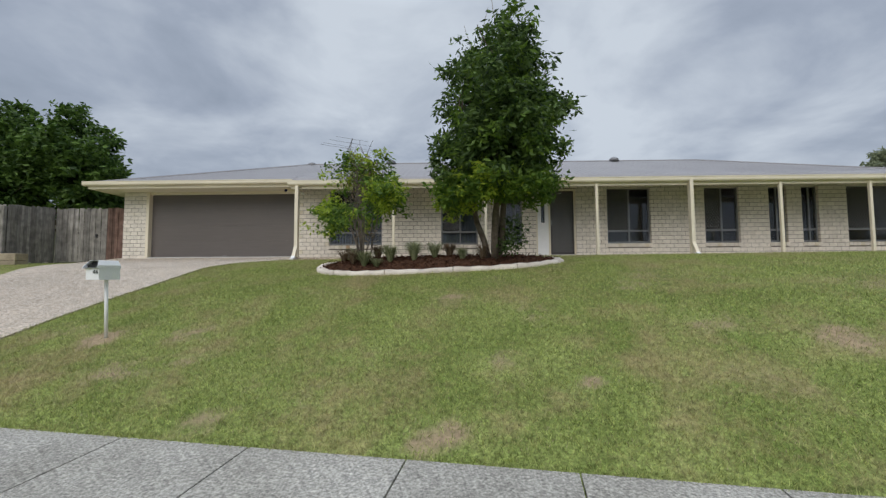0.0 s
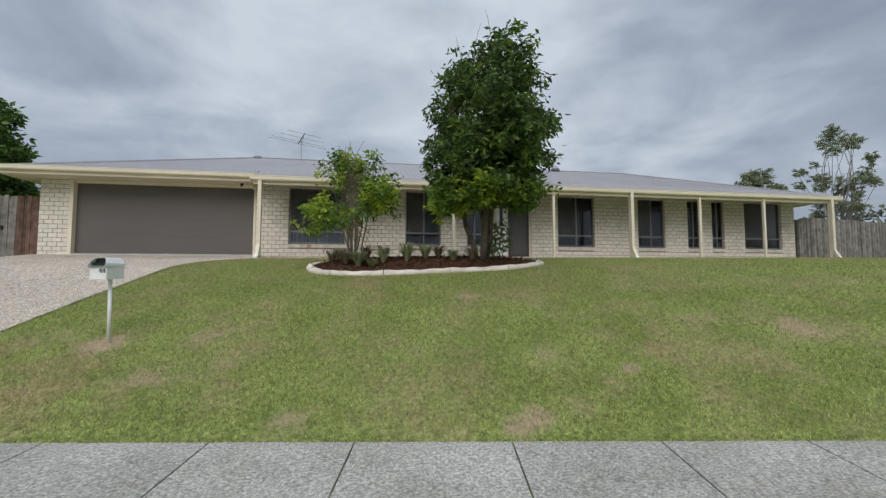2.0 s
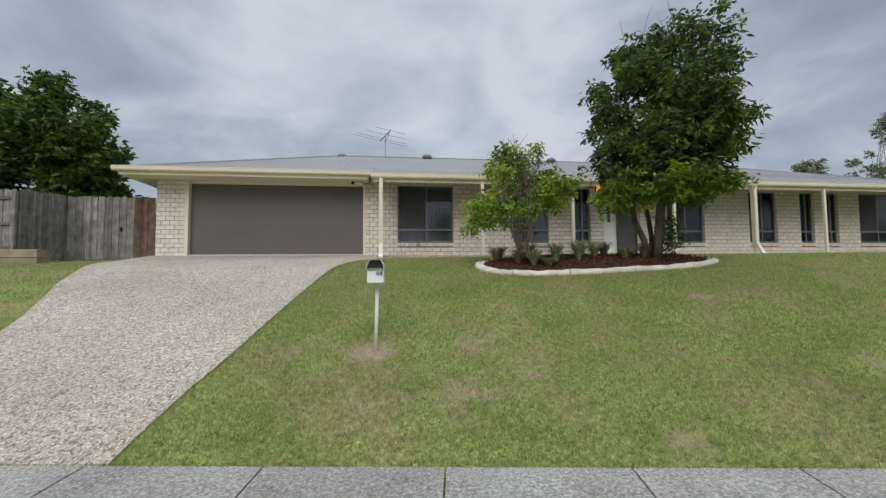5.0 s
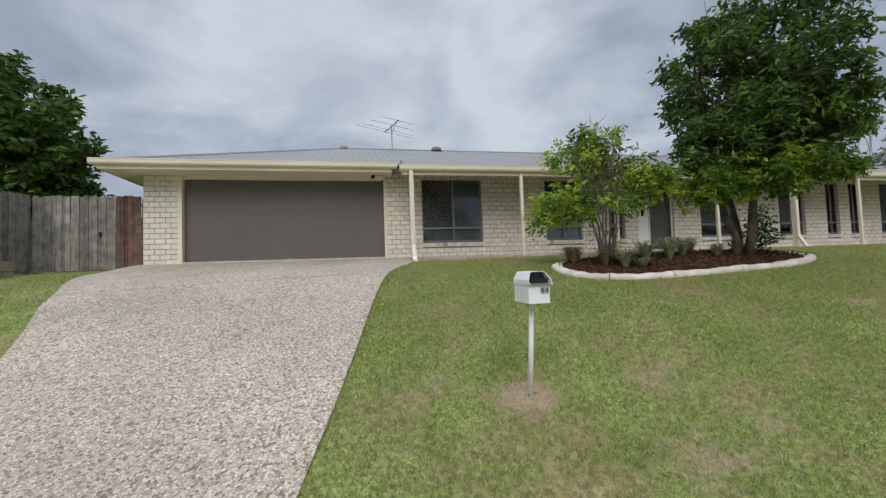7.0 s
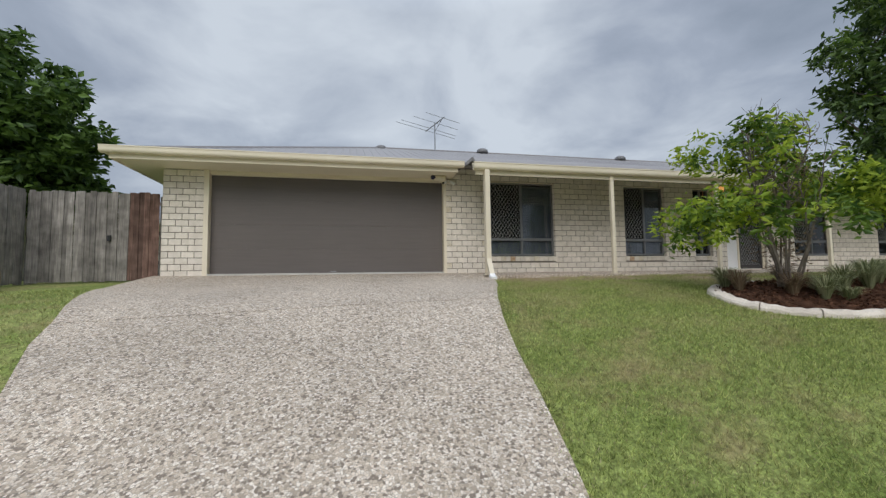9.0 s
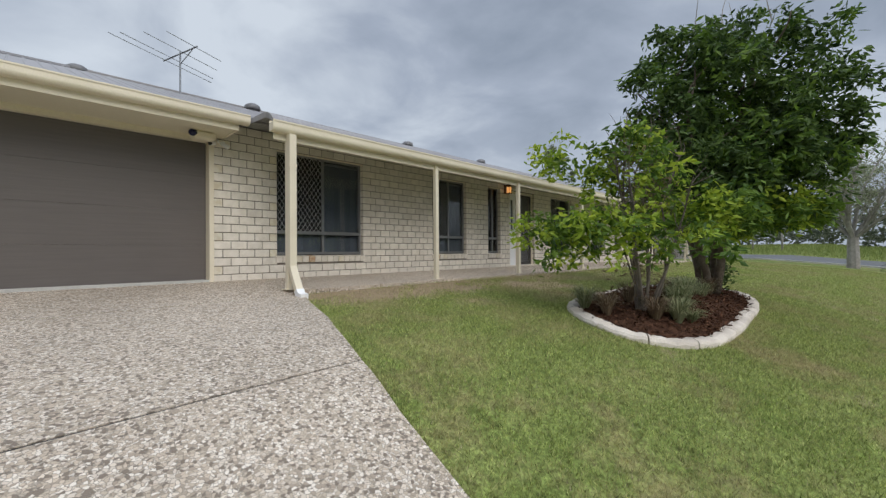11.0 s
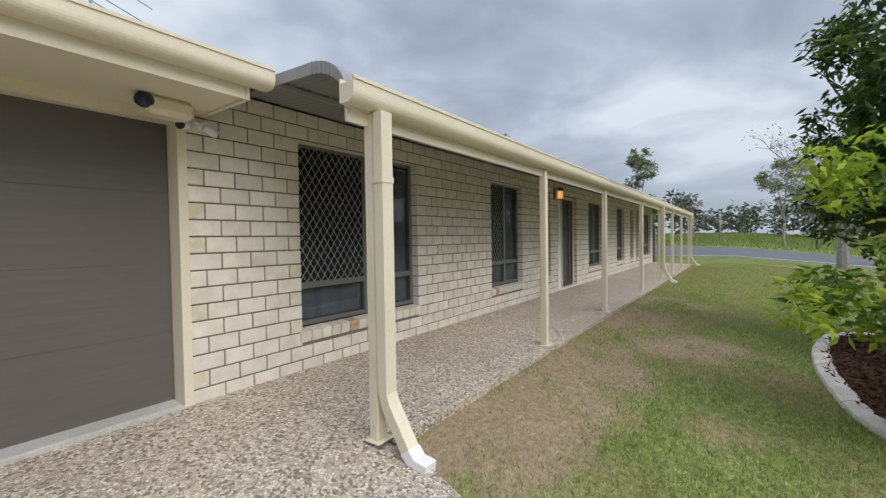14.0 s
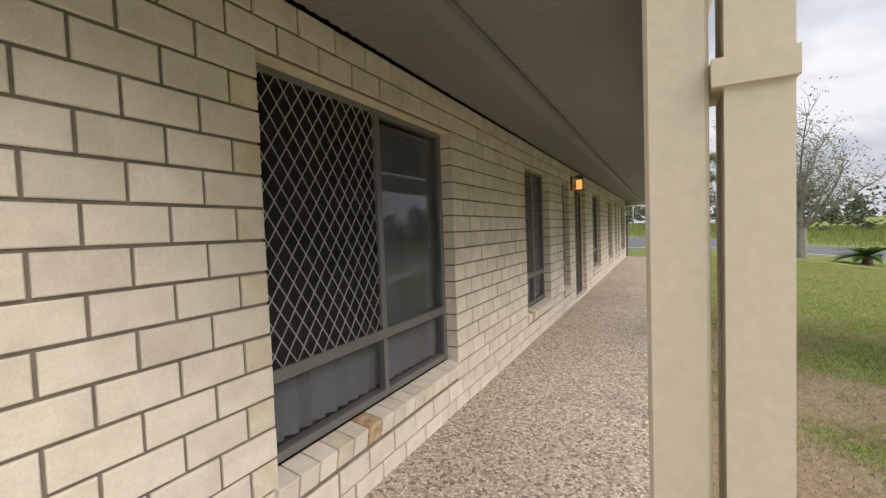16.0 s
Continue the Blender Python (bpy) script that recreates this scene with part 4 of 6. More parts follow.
def window(index, x0, x1, screen, blinds, label, mull=0.52):
    root = tagged(new("window_%d" % index), label, "window", "", "structure")
    y, fw, zt = FRAME_Y, 0.045, 2.715
    b = x0 + 0.004, x1 - 0.004, SILL + 0.012, HEAD - 0.004
    xm = b[0] + (b[1] - b[0]) * mull
    part("window_frame", boxes((b[0], b[0] + fw, y, y + 0.06, b[2], b[3]), (b[1] - fw, b[1], y, y + 0.06, b[2], b[3]), (b[0] + fw, b[1] - fw, y, y + 0.06, b[2], b[2] + fw), (b[0] + fw, b[1] - fw, y, y + 0.06, b[3] - fw, b[3]), bevel=0.003), ALUMINIUM, root)
    part("transom", boxes((b[0] + fw, b[1] - fw, y - 0.006, y + 0.05, zt - 0.03, zt + 0.03), bevel=0.003), ALUMINIUM, root)
    part("mullion", boxes((xm - 0.02, xm + 0.02, y - 0.012, y + 0.045, b[2] + fw, zt - 0.03), bevel=0.003), ALUMINIUM, root)
    part("mullion", boxes((xm - 0.026, xm + 0.026, y - 0.012, y + 0.045, zt + 0.03, b[3] - fw), bevel=0.003), ALUMINIUM, root)
    for xa, xb, za, zb in ((b[0] + fw, xm - 0.02, b[2] + fw, zt - 0.03), (xm + 0.02, b[1] - fw, b[2] + fw, zt - 0.03), (b[0] + fw, xm - 0.026, zt + 0.03, b[3] - fw), (xm + 0.026, b[1] - fw, zt + 0.03, b[3] - fw)):
        o = part("pane", boxes((xa, xb, y + 0.024, y + 0.029, za, zb)), GLASS, root)
        o.visible_shadow = False
    if screen:
        xa, xb, za, zb = b[0] + fw, xm - 0.026, zt + 0.03, b[3] - fw
        part("security_grille", grille_bm(xa, xb, za, zb, y - 0.002), DARK_METAL, root, "diamond-pattern grey security mesh")
        part("insect_screen", boxes((xa, xb, y + 0.006, y + 0.008, za, zb)), SCREEN, root, "fine dark insect screen")
    if blinds:
        bl = thing("vertical_blind", "closed blue-grey vertical blind behind the glass", "blind", "vertical blinds behind the windows", (xm, y + 0.10, SILL - 0.045))
        n = int((b[1] - b[0]) / 0.088)
        for i in range(n):
            ob = new("slat", blind_slat)
            ob.parent = bl
            ob.location = (b[0] + (i + 0.5) * (b[1] - b[0]) / n - xm, 0, 0.10)
            ob.rotation_euler = (0, 0, radians(-33 + 4 * math.sin(i * 2.1)))
            ob.scale = (1, 1, 1.64)
        part("head_rail", boxes((b[0] - xm, b[1] - xm, -0.03, 0.03, 1.745, 1.78)), ALUMINIUM, bl)
    part("window_reveal_head", boxes((x0 + 0.002, x1 - 0.002, WALL_Y + 0.02, FRAME_Y - 0.001, HEAD - 0.016, HEAD - 0.004)), CREAM, root, "cream steel lintel")
    return root


SCREEN = bpy.data.materials.new("insect_screen")
SCREEN.use_nodes = True
st = SCREEN.node_tree
stt = st.nodes.new("ShaderNodeBsdfTransparent")
stm = st.nodes.new("ShaderNodeMixShader")
stm.inputs[0].default_value = 0.5
st.nodes["Principled BSDF"].inputs["Base Color"].default_value = (0.02, 0.02, 0.02, 1)
st.nodes["Principled BSDF"].inputs["Roughness"].default_value = 0.8
st.links.new(stt.outputs[0], stm.inputs[1])
st.links.new(st.nodes["Principled BSDF"].outputs[0], stm.inputs[2])
st.links.new(stm.outputs[0], st.nodes["Material Output"].inputs["Surface"])

WINDOWS = [o for o in OPENINGS if o[2] > 2.0]
for i, (x0, x1, _, _) in enumerate(WINDOWS, 1):
    wide = x1 - x0 > 1.0
    window(i, x0, x1, wide, i in (1, 2), "grey aluminium sliding window with security mesh over one half" if wide else "narrow grey aluminium window beside the entrance" if i == 3 else "narrow grey aluminium sash window")

# ---- entrance ----
door = tagged(new("door_1"), "closed dark security screen door with a cream side panel", "door", "", "structure")
part("door_frame", boxes((2.20, 2.26, FRAME_Y - 0.02, FRAME_Y + 0.08, 1.93, HEAD - 0.004), (2.62, 2.68, FRAME_Y - 0.02, FRAME_Y + 0.08, 1.93, HEAD - 0.004), (3.44, 3.50, FRAME_Y - 0.02, FRAME_Y + 0.08, 1.93, HEAD - 0.004), (2.26, 3.44, FRAME_Y - 0.02, FRAME_Y + 0.08, HEAD - 0.07, HEAD - 0.004), bevel=0.003), CREAM, door)
part("side_panel", boxes((2.26, 2.38, FRAME_Y, FRAME_Y + 0.04, 1.95, HEAD - 0.07), (2.50, 2.62, FRAME_Y, FRAME_Y + 0.04, 1.95, HEAD - 0.07), (2.38, 2.50, FRAME_Y, FRAME_Y + 0.04, 1.95, 3.0), (2.38, 2.50, FRAME_Y, FRAME_Y + 0.04, 3.85, HEAD - 0.07)), WHITE, door, "white sidelight panel with a slot of glass")
o = part("pane", boxes((2.38, 2.50, FRAME_Y + 0.018, FRAME_Y + 0.023, 3.0, 3.85)), GLASS, door)
leaf = part("door_leaf", boxes((2.685, 2.745, FRAME_Y, FRAME_Y + 0.03, 1.96, HEAD - 0.075), (3.375, 3.435, FRAME_Y, FRAME_Y + 0.03, 1.96, HEAD - 0.075), (2.745, 3.375, FRAME_Y, FRAME_Y + 0.03, 1.96, 2.05), (2.745, 3.375, FRAME_Y, FRAME_Y + 0.03, HEAD - 0.135, HEAD - 0.075), bevel=0.003), DOOR_DARK, door)
part("security_grille", grille_bm(2.745, 3.375, 2.05, HEAD - 0.135, FRAME_Y + 0.012), DARK_METAL, leaf)
part("door_handle", boxes((2.70, 2.73, FRAME_Y - 0.03, FRAME_Y, 2.93, 3.06), bevel=0.004), GALV, leaf)
part("inner_door", boxes((2.685, 3.435, FRAME_Y + 0.10, FRAME_Y + 0.14, 1.95, HEAD - 0.07)), DOOR_DARK, door, "dark timber inner door")
part("threshold", boxes((2.20, 3.50, WALL_Y - 0.01, FRAME_Y + 0.09, 1.90, 1.955), bevel=0.004), BRICK, door)

# ---- posts and downpipes ----
POST_X, POST_Y, POST_TOP = [-5.05, -2.22, 0.46, 3.66, 6.31, 8.86, 11.36, 14.08], 11.605, 3.95


def make_post():
    root = thing("verandah_post", "square cream-painted verandah post on a metal foot", "post", "verandah posts", (POST_X[0], POST_Y, FLOOR_EDGE + 0.006))
    h = POST_TOP - FLOOR_EDGE - 0.006
    part("shaft", boxes((-0.039, 0.039, -0.039, 0.039, 0.014, h), bevel=0.006), CREAM, root)
    part("foot_plate", boxes((-0.075, 0.075, -0.075, 0.075, 0.0, 0.012), bevel=0.003), CREAM, root)
    for s in (-1, 1):
        part("stirrup", boxes((0.0425 * s - 0.0025, 0.0425 * s + 0.0025, -0.028, 0.028, 0.012, 0.10)), CREAM, root)
    for x in (-0.06, 0.06):
        part("bolt", tube(bmesh.new(), [(x, 0.055, 0.012), (x, 0.055, 0.022)], 0.008, 6), GALV, root)
    return root


post = make_post()
for x in POST_X[1:]:
    copy_thing(post, pose(x, POST_Y, FLOOR_EDGE + 0.006))


def make_downpipe():
    root = thing("downpipe", "cream rectangular downpipe with a kicked-out foot", "downpipe", "downpipes on the verandah posts", (POST_X[0], POST_Y - 0.090, land1(POST_X[0], POST_Y - 0.3)))
    base = land1(POST_X[0], POST_Y - 0.3)
    h = GUT_Z - 0.15 - base
    bm = bmesh.new()
    prof_pts = [(0, h), (0, 0.42), (-0.03, 0.34), (-0.18, 0.10), (-0.24, 0.035), (-0.34, 0.02)]
    ring = []
    for i, (y, z) in enumerate(prof_pts):
        a, c = prof_pts[max(i - 1, 0)], prof_pts[min(i + 1, len(prof_pts) - 1)]
        t = Vector((0, c[0] - a[0], c[1] - a[1])).normalized()
        n = Vector((0, -t.z, t.y)) * 0.036
        s = Vector((0.048, 0, 0))
        p = Vector((0, y, z))
        ring.append([p + s + n, p - s + n, p - s - n, p + s - n])
    def skin(rs):
        b = bmesh.new()
        vv = [[b.verts.new(p) for p in r] for r in rs]
        for r0, r1 in zip(vv, vv[1:]):
            for k in range(4):
                b.faces.new((r0[k], r0[(k + 1) % 4], r1[(k + 1) % 4], r1[k]))
        b.faces.new(vv[0])
        b.faces.new(vv[-1][::-1])
        return b
    part("pipe", skin(ring[:4]), CREAM, root)
    part("shoe", skin([[p * 1.0 + (p - sum(r, Vector()) / 4) * 0.08 for p in r] for r in ring[3:]]), WHITE, root, "unpainted white plastic shoe")
    for z in (1.75,):
        part("bracket", boxes((-0.054, 0.054, -0.04, 0.05, z, z + 0.035)), CREAM, root)
    return root


dp = make_downpipe()
for x in (POST_X[4], POST_X[7]):
    copy_thing(dp, pose(x, POST_Y - 0.090, land1(x, POST_Y - 0.3) + 0.01))


# ---- letterbox ----
def make_letterbox():
    base = land1(-5.0, 4.93)
    root = thing("letterbox", "white metal letterbox numbered 44 on a thin white pole", "letterbox", at=(-5.0, 4.93, base - 0.02))
    root.rotation_euler = (0, 0, radians(-2))
    part("pole", tube(bmesh.new(), [(-0.01, 0.01, 0), (0.012, -0.05, 0.79)], 0.021, 12), WHITE, root, smooth=True)
    w, d0, d1, z0, z1 = 0.086, -0.245, 0.075, 0.78, 0.935
    t = 0.004
    part("box", boxes((-w, w, d0, d1, z0, z0 + t), (-w, -w + t, d0, d1, z0 + t, z1), (w - t, w, d0, d1, z0 + t, z1), (-w + t, w - t, d1 - t, d1, z0 + t, z1), (-w + t, w - t, d0, d0 + t, z0 + t, z1 - 0.005)), WHITE, root)
    # arched hood, open in front
    bm = bmesh.new()
    half_arc = [(w + 0.006, z1 - 0.01), (w + 0.006, z1 + 0.03), (w * 0.98, z1 + 0.042), (w * 0.70, z1 + 0.086), (w * 0.6, z1 + 0.092)]
    arc = half_arc + [(-x, z) for x, z in half_arc[::-1]]
    inner = [(x * 0.965, z - 0.003) for x, z in arc]

    def front(z):
        return d0 - 0.055 + 0.075 * (z - z1 + 0.01) / 0.1
    for (p, q), (r, s) in zip(zip(arc, arc[1:]), zip(inner, inner[1:])):
        f0, f1, b0 = front(p[1]), front(q[1]), d1 + 0.004
        o1 = [bm.verts.new(v) for v in ((p[0], f0, p[1]), (q[0], f1, q[1]), (q[0], b0, q[1]), (p[0], b0, p[1]))]
        o2 = [bm.verts.new(v) for v in ((r[0], f0, r[1]), (s[0], f1, s[1]), (s[0], b0, s[1]), (r[0], b0, r[1]))]
        bm.faces.new(o1)
        bm.faces.new(o2)
        bm.faces.new((o1[0], o1[1], o2[1], o2[0]))
    bmesh.ops.remove_doubles(bm, verts=bm.verts[:], dist=0.0005)
    part("hood", bm, WHITE, root)
    bk = bmesh.new()
    bk.faces.new([bk.verts.new((x, d1 + 0.002, z)) for x, z in arc])
    part("back_plate", bk, WHITE, root)
    part("slot_flap", boxes((-w + 0.008, w - 0.008, d0 + 0.012, d0 + 0.02, z1 + 0.002, z1 + 0.035)), BLACK, root, "dark flap inside the hood")
    # no real part: a black sheet added to give the hood's inner shade
    part("slot_shade", extrude(bmesh.new(), [(-w + 0.008, z1), (w - 0.008, z1), (w - 0.008, z1 + 0.03), (w * 0.62, z1 + 0.078), (-w * 0.62, z1 + 0.078), (-w + 0.008, z1 + 0.03)], "y", d0 + 0.06, d0 + 0.065), BLACK, root, "black sheet standing in for the shade inside the box")
    part("slot_lip", boxes((-w, w, d0 - 0.028, d0 + 0.006, z1 - 0.008, z1 - 0.001)), GALV, root)
    for k, dx in enumerate((-0.005, 0.031)):
        cu = bpy.data.curves.new("number", "FONT")
        cu.body, cu.size, cu.extrude, cu.align_x = "4", 0.068, 0.001, "CENTER"
        plate = part("number_plate", boxes((0.012 + dx, 0.046 + dx, d0 - 0.0035, d0 - 0.0005, z0 + 0.072, z0 + 0.128)), NUMBER_PLATE, root, "small silver number plate")
        tmp = bpy.data.objects.new("tmp", cu)
        me = bpy.data.meshes.new_from_object(tmp)
        me.materials.append(BLACK)
        ob = new("digit", me)
        ob.parent = plate
        ob.matrix_basis = pose(0.029 + dx, d0 - 0.005, z0 + 0.076, 90, 0, 0)
        bpy.data.objects.remove(tmp)
    return root


NUMBER_PLATE = material("number_plate", (0.55, 0.56, 0.57), (0.62, 0.63, 0.64), rough=0.35, metal=0.4)
make_letterbox()

# ---- garden bed ----
BED = [(-3.1, 8.1), (-3.06, 7.7), (-2.8, 7.42), (-2.35, 7.24), (-1.5, 7.18), (-0.6, 7.2), (0.3, 7.23), (1.0, 7.35), (1.5, 7.65), (1.6, 8.1), (1.2, 8.55), (0.3, 8.82), (-0.7, 8.92), (-1.7, 8.9), (-2.35, 8.8), (-2.8, 8.52)]


def closed_spline(pts, n):
    out, m = [], len(pts)
    for i in range(m):
        p0, p1, p2, p3 = (np.array(pts[(i + k - 1) % m]) for k in range(4))
        for j in range(n):
            t = j / n
            out.append(tuple(0.5 * (2 * p1 + (p2 - p0) * t + (2 * p0 - 5 * p1 + 4 * p2 - p3) * t * t + (3 * p1 - p0 - 3 * p2 + p3) * t ** 3)))
    return out


OUT = closed_spline(BED, 8)
edging = thing("bed_edging", "low cast concrete kerb edging round the garden bed, cracked in places", "garden edging")


def make_edging(i0, i1):
    """A length of rounded kerb between two stations."""
    bm = bmesh.new()
    rings = []
    m = len(OUT)
    for i in range(i0, i1 + 1):
        p, a, b = np.array(OUT[i % m]), np.array(OUT[(i - 1) % m]), np.array(OUT[(i + 1) % m])
        t = (b - a) / np.linalg.norm(b - a)
        if i == i0:
            p = p + t * 0.008
        if i == i1:
            p = p - t * 0.008
        nrm = np.array((t[1], -t[0]))
        z = land1(*p)
        wob = 0.007 * math.sin(i * 1.7) + 0.006 * math.sin(i * 0.6 + 2)
        rings.append([bm.verts.new((p[0] + nrm[0] * u, p[1] + nrm[1] * u, z + h + wob)) for u, h in ((0.10, -0.06), (0.10, 0.022), (0.085, 0.052), (0.03, 0.072), (-0.05, 0.068), (-0.08, 0.045), (-0.08, -0.06))])
    for a, b in zip(rings, rings[1:]):
        for k in range(6):
            bm.faces.new((a[k], a[k + 1], b[k + 1], b[k]))
    bm.faces.new(rings[0])
    bm.faces.new(rings[-1][::-1])
    return bm


cuts = [0, 9, 19, 30, 41, 52, 63, 75, 86, 97, 107, 117, 128]
for a, b in zip(cuts, cuts[1:]):
    part("kerb_length", make_edging(a, b), EDGING, edging, smooth=False)


def inside(poly, x, y):
    c = np.zeros(np.shape(x), dtype=bool)
    for (x0, y0), (x1, y1) in zip(poly, poly[1:] + poly[:1]):
        hit = ((y0 > y) != (y1 > y)) & (x < (x1 - x0) * (y - y0) / (y1 - y0 + 1e-12) + x0)
        c ^= hit
    return c


def bed_height(x, y):
    d = np.minimum.reduce([np.hypot(x - px, y - py) for px, py in OUT[::3]])
    return land(x, y) + 0.045 + 0.10 * smooth01(d / 0.8)


bm = bmesh.new()
cx, cy = -0.8, 8.05
rings = []
for f in (1.0, 0.85, 0.7, 0.5, 0.3, 0.12):
    rings.append([bm.verts.new((cx + (x - cx) * f, cy + (y - cy) * f, float(bed_height(cx + (x - cx) * f, cy + (y - cy) * f)))) for x, y in OUT])
for a, b in zip(rings, rings[1:]):
    for k in range(len(OUT)):
        bm.faces.new((a[k], a[(k + 1) % len(OUT)], b[(k + 1) % len(OUT)], b[k]))
bm.faces.new(rings[-1])
tagged(part("mulch_bed", bm, MULCH), "dark red-brown bark mulch in the garden bed", "mulch", "", "stuff")
rng = np.random.default_rng(8)
mx, my = rng.uniform(-3.4, 2.0, 9000), rng.uniform(7.1, 9.3, 9000)
ok = inside(OUT, mx, my)
mx, my = mx[ok], my[ok]
chips = leaves("bark_chips", np.stack([mx, my, bed_height(mx, my) + 0.012], axis=1), 0.07, 0.022, MULCH, None, 0.0, 4)
tagged(chips, "loose bark chips strewn over the mulch", "bark", "", "stuff")

# ---- fences ----
paling_mesh = mesh_of("paling", boxes((-0.05, 0.05, -0.007, 0.007, 0, 1.0), bevel=0.003), PALING)
paling_red = mesh_of("paling_red", boxes((-0.05, 0.05, -0.007, 0.007, 0, 1.0), bevel=0.003), PALING_RED)


def fence(name, a, b, height, label, mesh=None, rails_front=False, gapless=0.091, red_from=2.0):
    """Upright palings nailed to rails between posts, standing on the land."""
    mesh = mesh or paling_mesh
    root = thing(name, label, "fence")
    a, b = Vector((*a, 0)), Vector((*b, 0))
    ln, u = (b - a).length, (b - a).normalized()
    ang = math.atan2(u.y, u.x)
    rng = random.Random(len(name))
    n = int(ln / gapless)
    for i in range(n):
        p = a + u * (i + 0.5) * gapless + Vector((u.y, -u.x, 0)) * (0.008 if i % 2 else -0.007)
        o = new("paling", paling_red if i / n > red_from else mesh)
        o.parent = root
        z = land1(p.x, p.y)
        o.matrix_basis = pose(p.x, p.y, z + 0.03 + rng.uniform(-0.01, 0.01), 0, rng.uniform(-0.5, 0.5), math.degrees(ang) + rng.uniform(-2, 2)) @ Matrix.Diagonal((1, 1, height + rng.uniform(-0.02, 0.012), 1))
    side = Vector((u.y, -u.x, 0)) * (0.028 if rails_front else -0.028)
    for h in (0.35, 0.95, height - 0.22):
        bm = bmesh.new()
        p0, p1 = a + side, b + side
        z0, z1 = land1(a.x, a.y) + h, land1(b.x, b.y) + h
        s = side.normalized() * 0.018
        v = [bm.verts.new(q) for q in (p0 - s + Vector((0, 0, z0)), p0 + s + Vector((0, 0, z0)), p0 + s + Vector((0, 0, z0 + 0.07)), p0 - s + Vector((0, 0, z0 + 0.07)),
                                       p1 - s + Vector((0, 0, z1)), p1 + s + Vector((0, 0, z1)), p1 + s + Vector((0, 0, z1 + 0.07)), p1 - s + Vector((0, 0, z1 + 0.07)))]
        for q in ((0, 1, 5, 4), (1, 2, 6, 5), (2, 3, 7, 6), (3, 0, 4, 7), (3, 2, 1, 0), (4, 5, 6, 7)):
            bm.faces.new([v[i] for i in q])
        part("rail", bm, PALING, root)
    k = max(1, round(ln / 2.4))
    for i in range(k + 1):
        p = a + u * ln * i / k + side * 3.0
        z = land1(p.x, p.y)
        part("fence_post", boxes((p.x - 0.045, p.x + 0.045, p.y - 0.045, p.y + 0.045, z - 0.1, z + height - 0.03), bevel=0.005), PALING, root)
    return root


gate = fence("side_gate", (-13.72, 13.05), (-11.50, 13.20), 1.78, "weathered grey paling gate, its newer palings reddish brown", red_from=0.74)
part("latch", boxes((-12.42, -12.36, 13.09, 13.13, 2.62, 2.74), bevel=0.004), BLACK, gate, "small black gate latch")
fence("paling_fence", (-13.82, 11.62), (-13.74, 13.02), 1.80, "weathered grey timber paling fence")
fence("paling_fence", (-30.0, 11.75), (-13.86, 11.62), 1.80, "weathered grey timber paling fence with rails in front", rails_front=True)
fence("paling_fence", (14.42, 13.0), (33.0, 15.8), 1.72, "dark grey weathered timber paling fence beside the house")

# sleeper-edged planter before the fence
pl = thing("timber_planter", "low planter box of weathered timber sleepers", "planter")
pz = land1(-14.4, 11.0)
for k in range(2):
    z = pz - 0.02 + k * 0.205
    part("sleeper", boxes((-14.75, -13.08, 11.2, 11.28, z, z + 0.195), bevel=0.008), SLEEPER, pl)
    part("sleeper", boxes((-13.16, -13.08, 11.285, 11.58, z, z + 0.195), bevel=0.008), SLEEPER, pl)
part("soil", boxes((-14.75, -13.165, 11.285, 11.55, pz, pz + 0.33)), MULCH, pl)

# ---- neighbouring house, glimpsed over the fence ----
nb = thing("neighbour_house", "neighbouring house with pale walls and a light grey roof", "house")
ng = land1(-20, 22)
part("wall", boxes((-27.0, -16.0, 20.6, 28.0, ng - 0.2, 4.3)), BRICK, nb)
bm = bmesh.new()
v = [bm.verts.new(p) for p in ((-27.6, 20.0, 4.3), (-15.4, 20.0, 4.3), (-15.4, 28.6, 4.3), (-27.6, 28.6, 4.3), (-23.3, 24.3, 6.0), (-19.7, 24.3, 6.0))]
for q in ((0, 1, 5, 4), (1, 2, 5), (2, 3, 4, 5), (3, 0, 4), (3, 2, 1, 0)):
    bm.faces.new([v[i] for i in q])
part("roof", bm, ROOFING, nb)
part("gutter", boxes((-27.7, -15.3, 19.88, 19.99, 4.18, 4.32)), WHITE, nb)
part("gutter", boxes((-15.39, -15.28, 20.0, 28.6, 4.18, 4.32)), WHITE, nb)

# ---- roof fittings ----
def make_antenna():
    root = thing("tv_antenna", "grey television aerial on a short mast on the roof", "antenna", at=(-4.95, 17.35, 5.68))
    part("mast", tube(bmesh.new(), [(0, 0, 0), (0, 0, 1.42)], 0.02, 8), GALV, root)
    b0, b1 = Vector((-0.22, 0.52, 1.30)), Vector((0.22, -0.52, 1.44))
    part("boom", tube(bmesh.new(), [b0, b1], 0.018, 6), ROOF_DARK, root, "dark square boom")
    for k in (0, 1, 3, 5):
        c = b0.lerp(b1, (k + 0.3) / 5.6)
        d = Vector((0.93, 0.36, -0.07)) * (1.22 - 0.11 * k)
        part("element", tube(bmesh.new(), [c - d, c + d], 0.0085, 5), GALV, root)
    part("brace", tube(bmesh.new(), [(0.16, -0.38, 1.40), (0, 0, 1.12)], 0.01, 5), ROOF_DARK, root)
    return root


make_antenna()


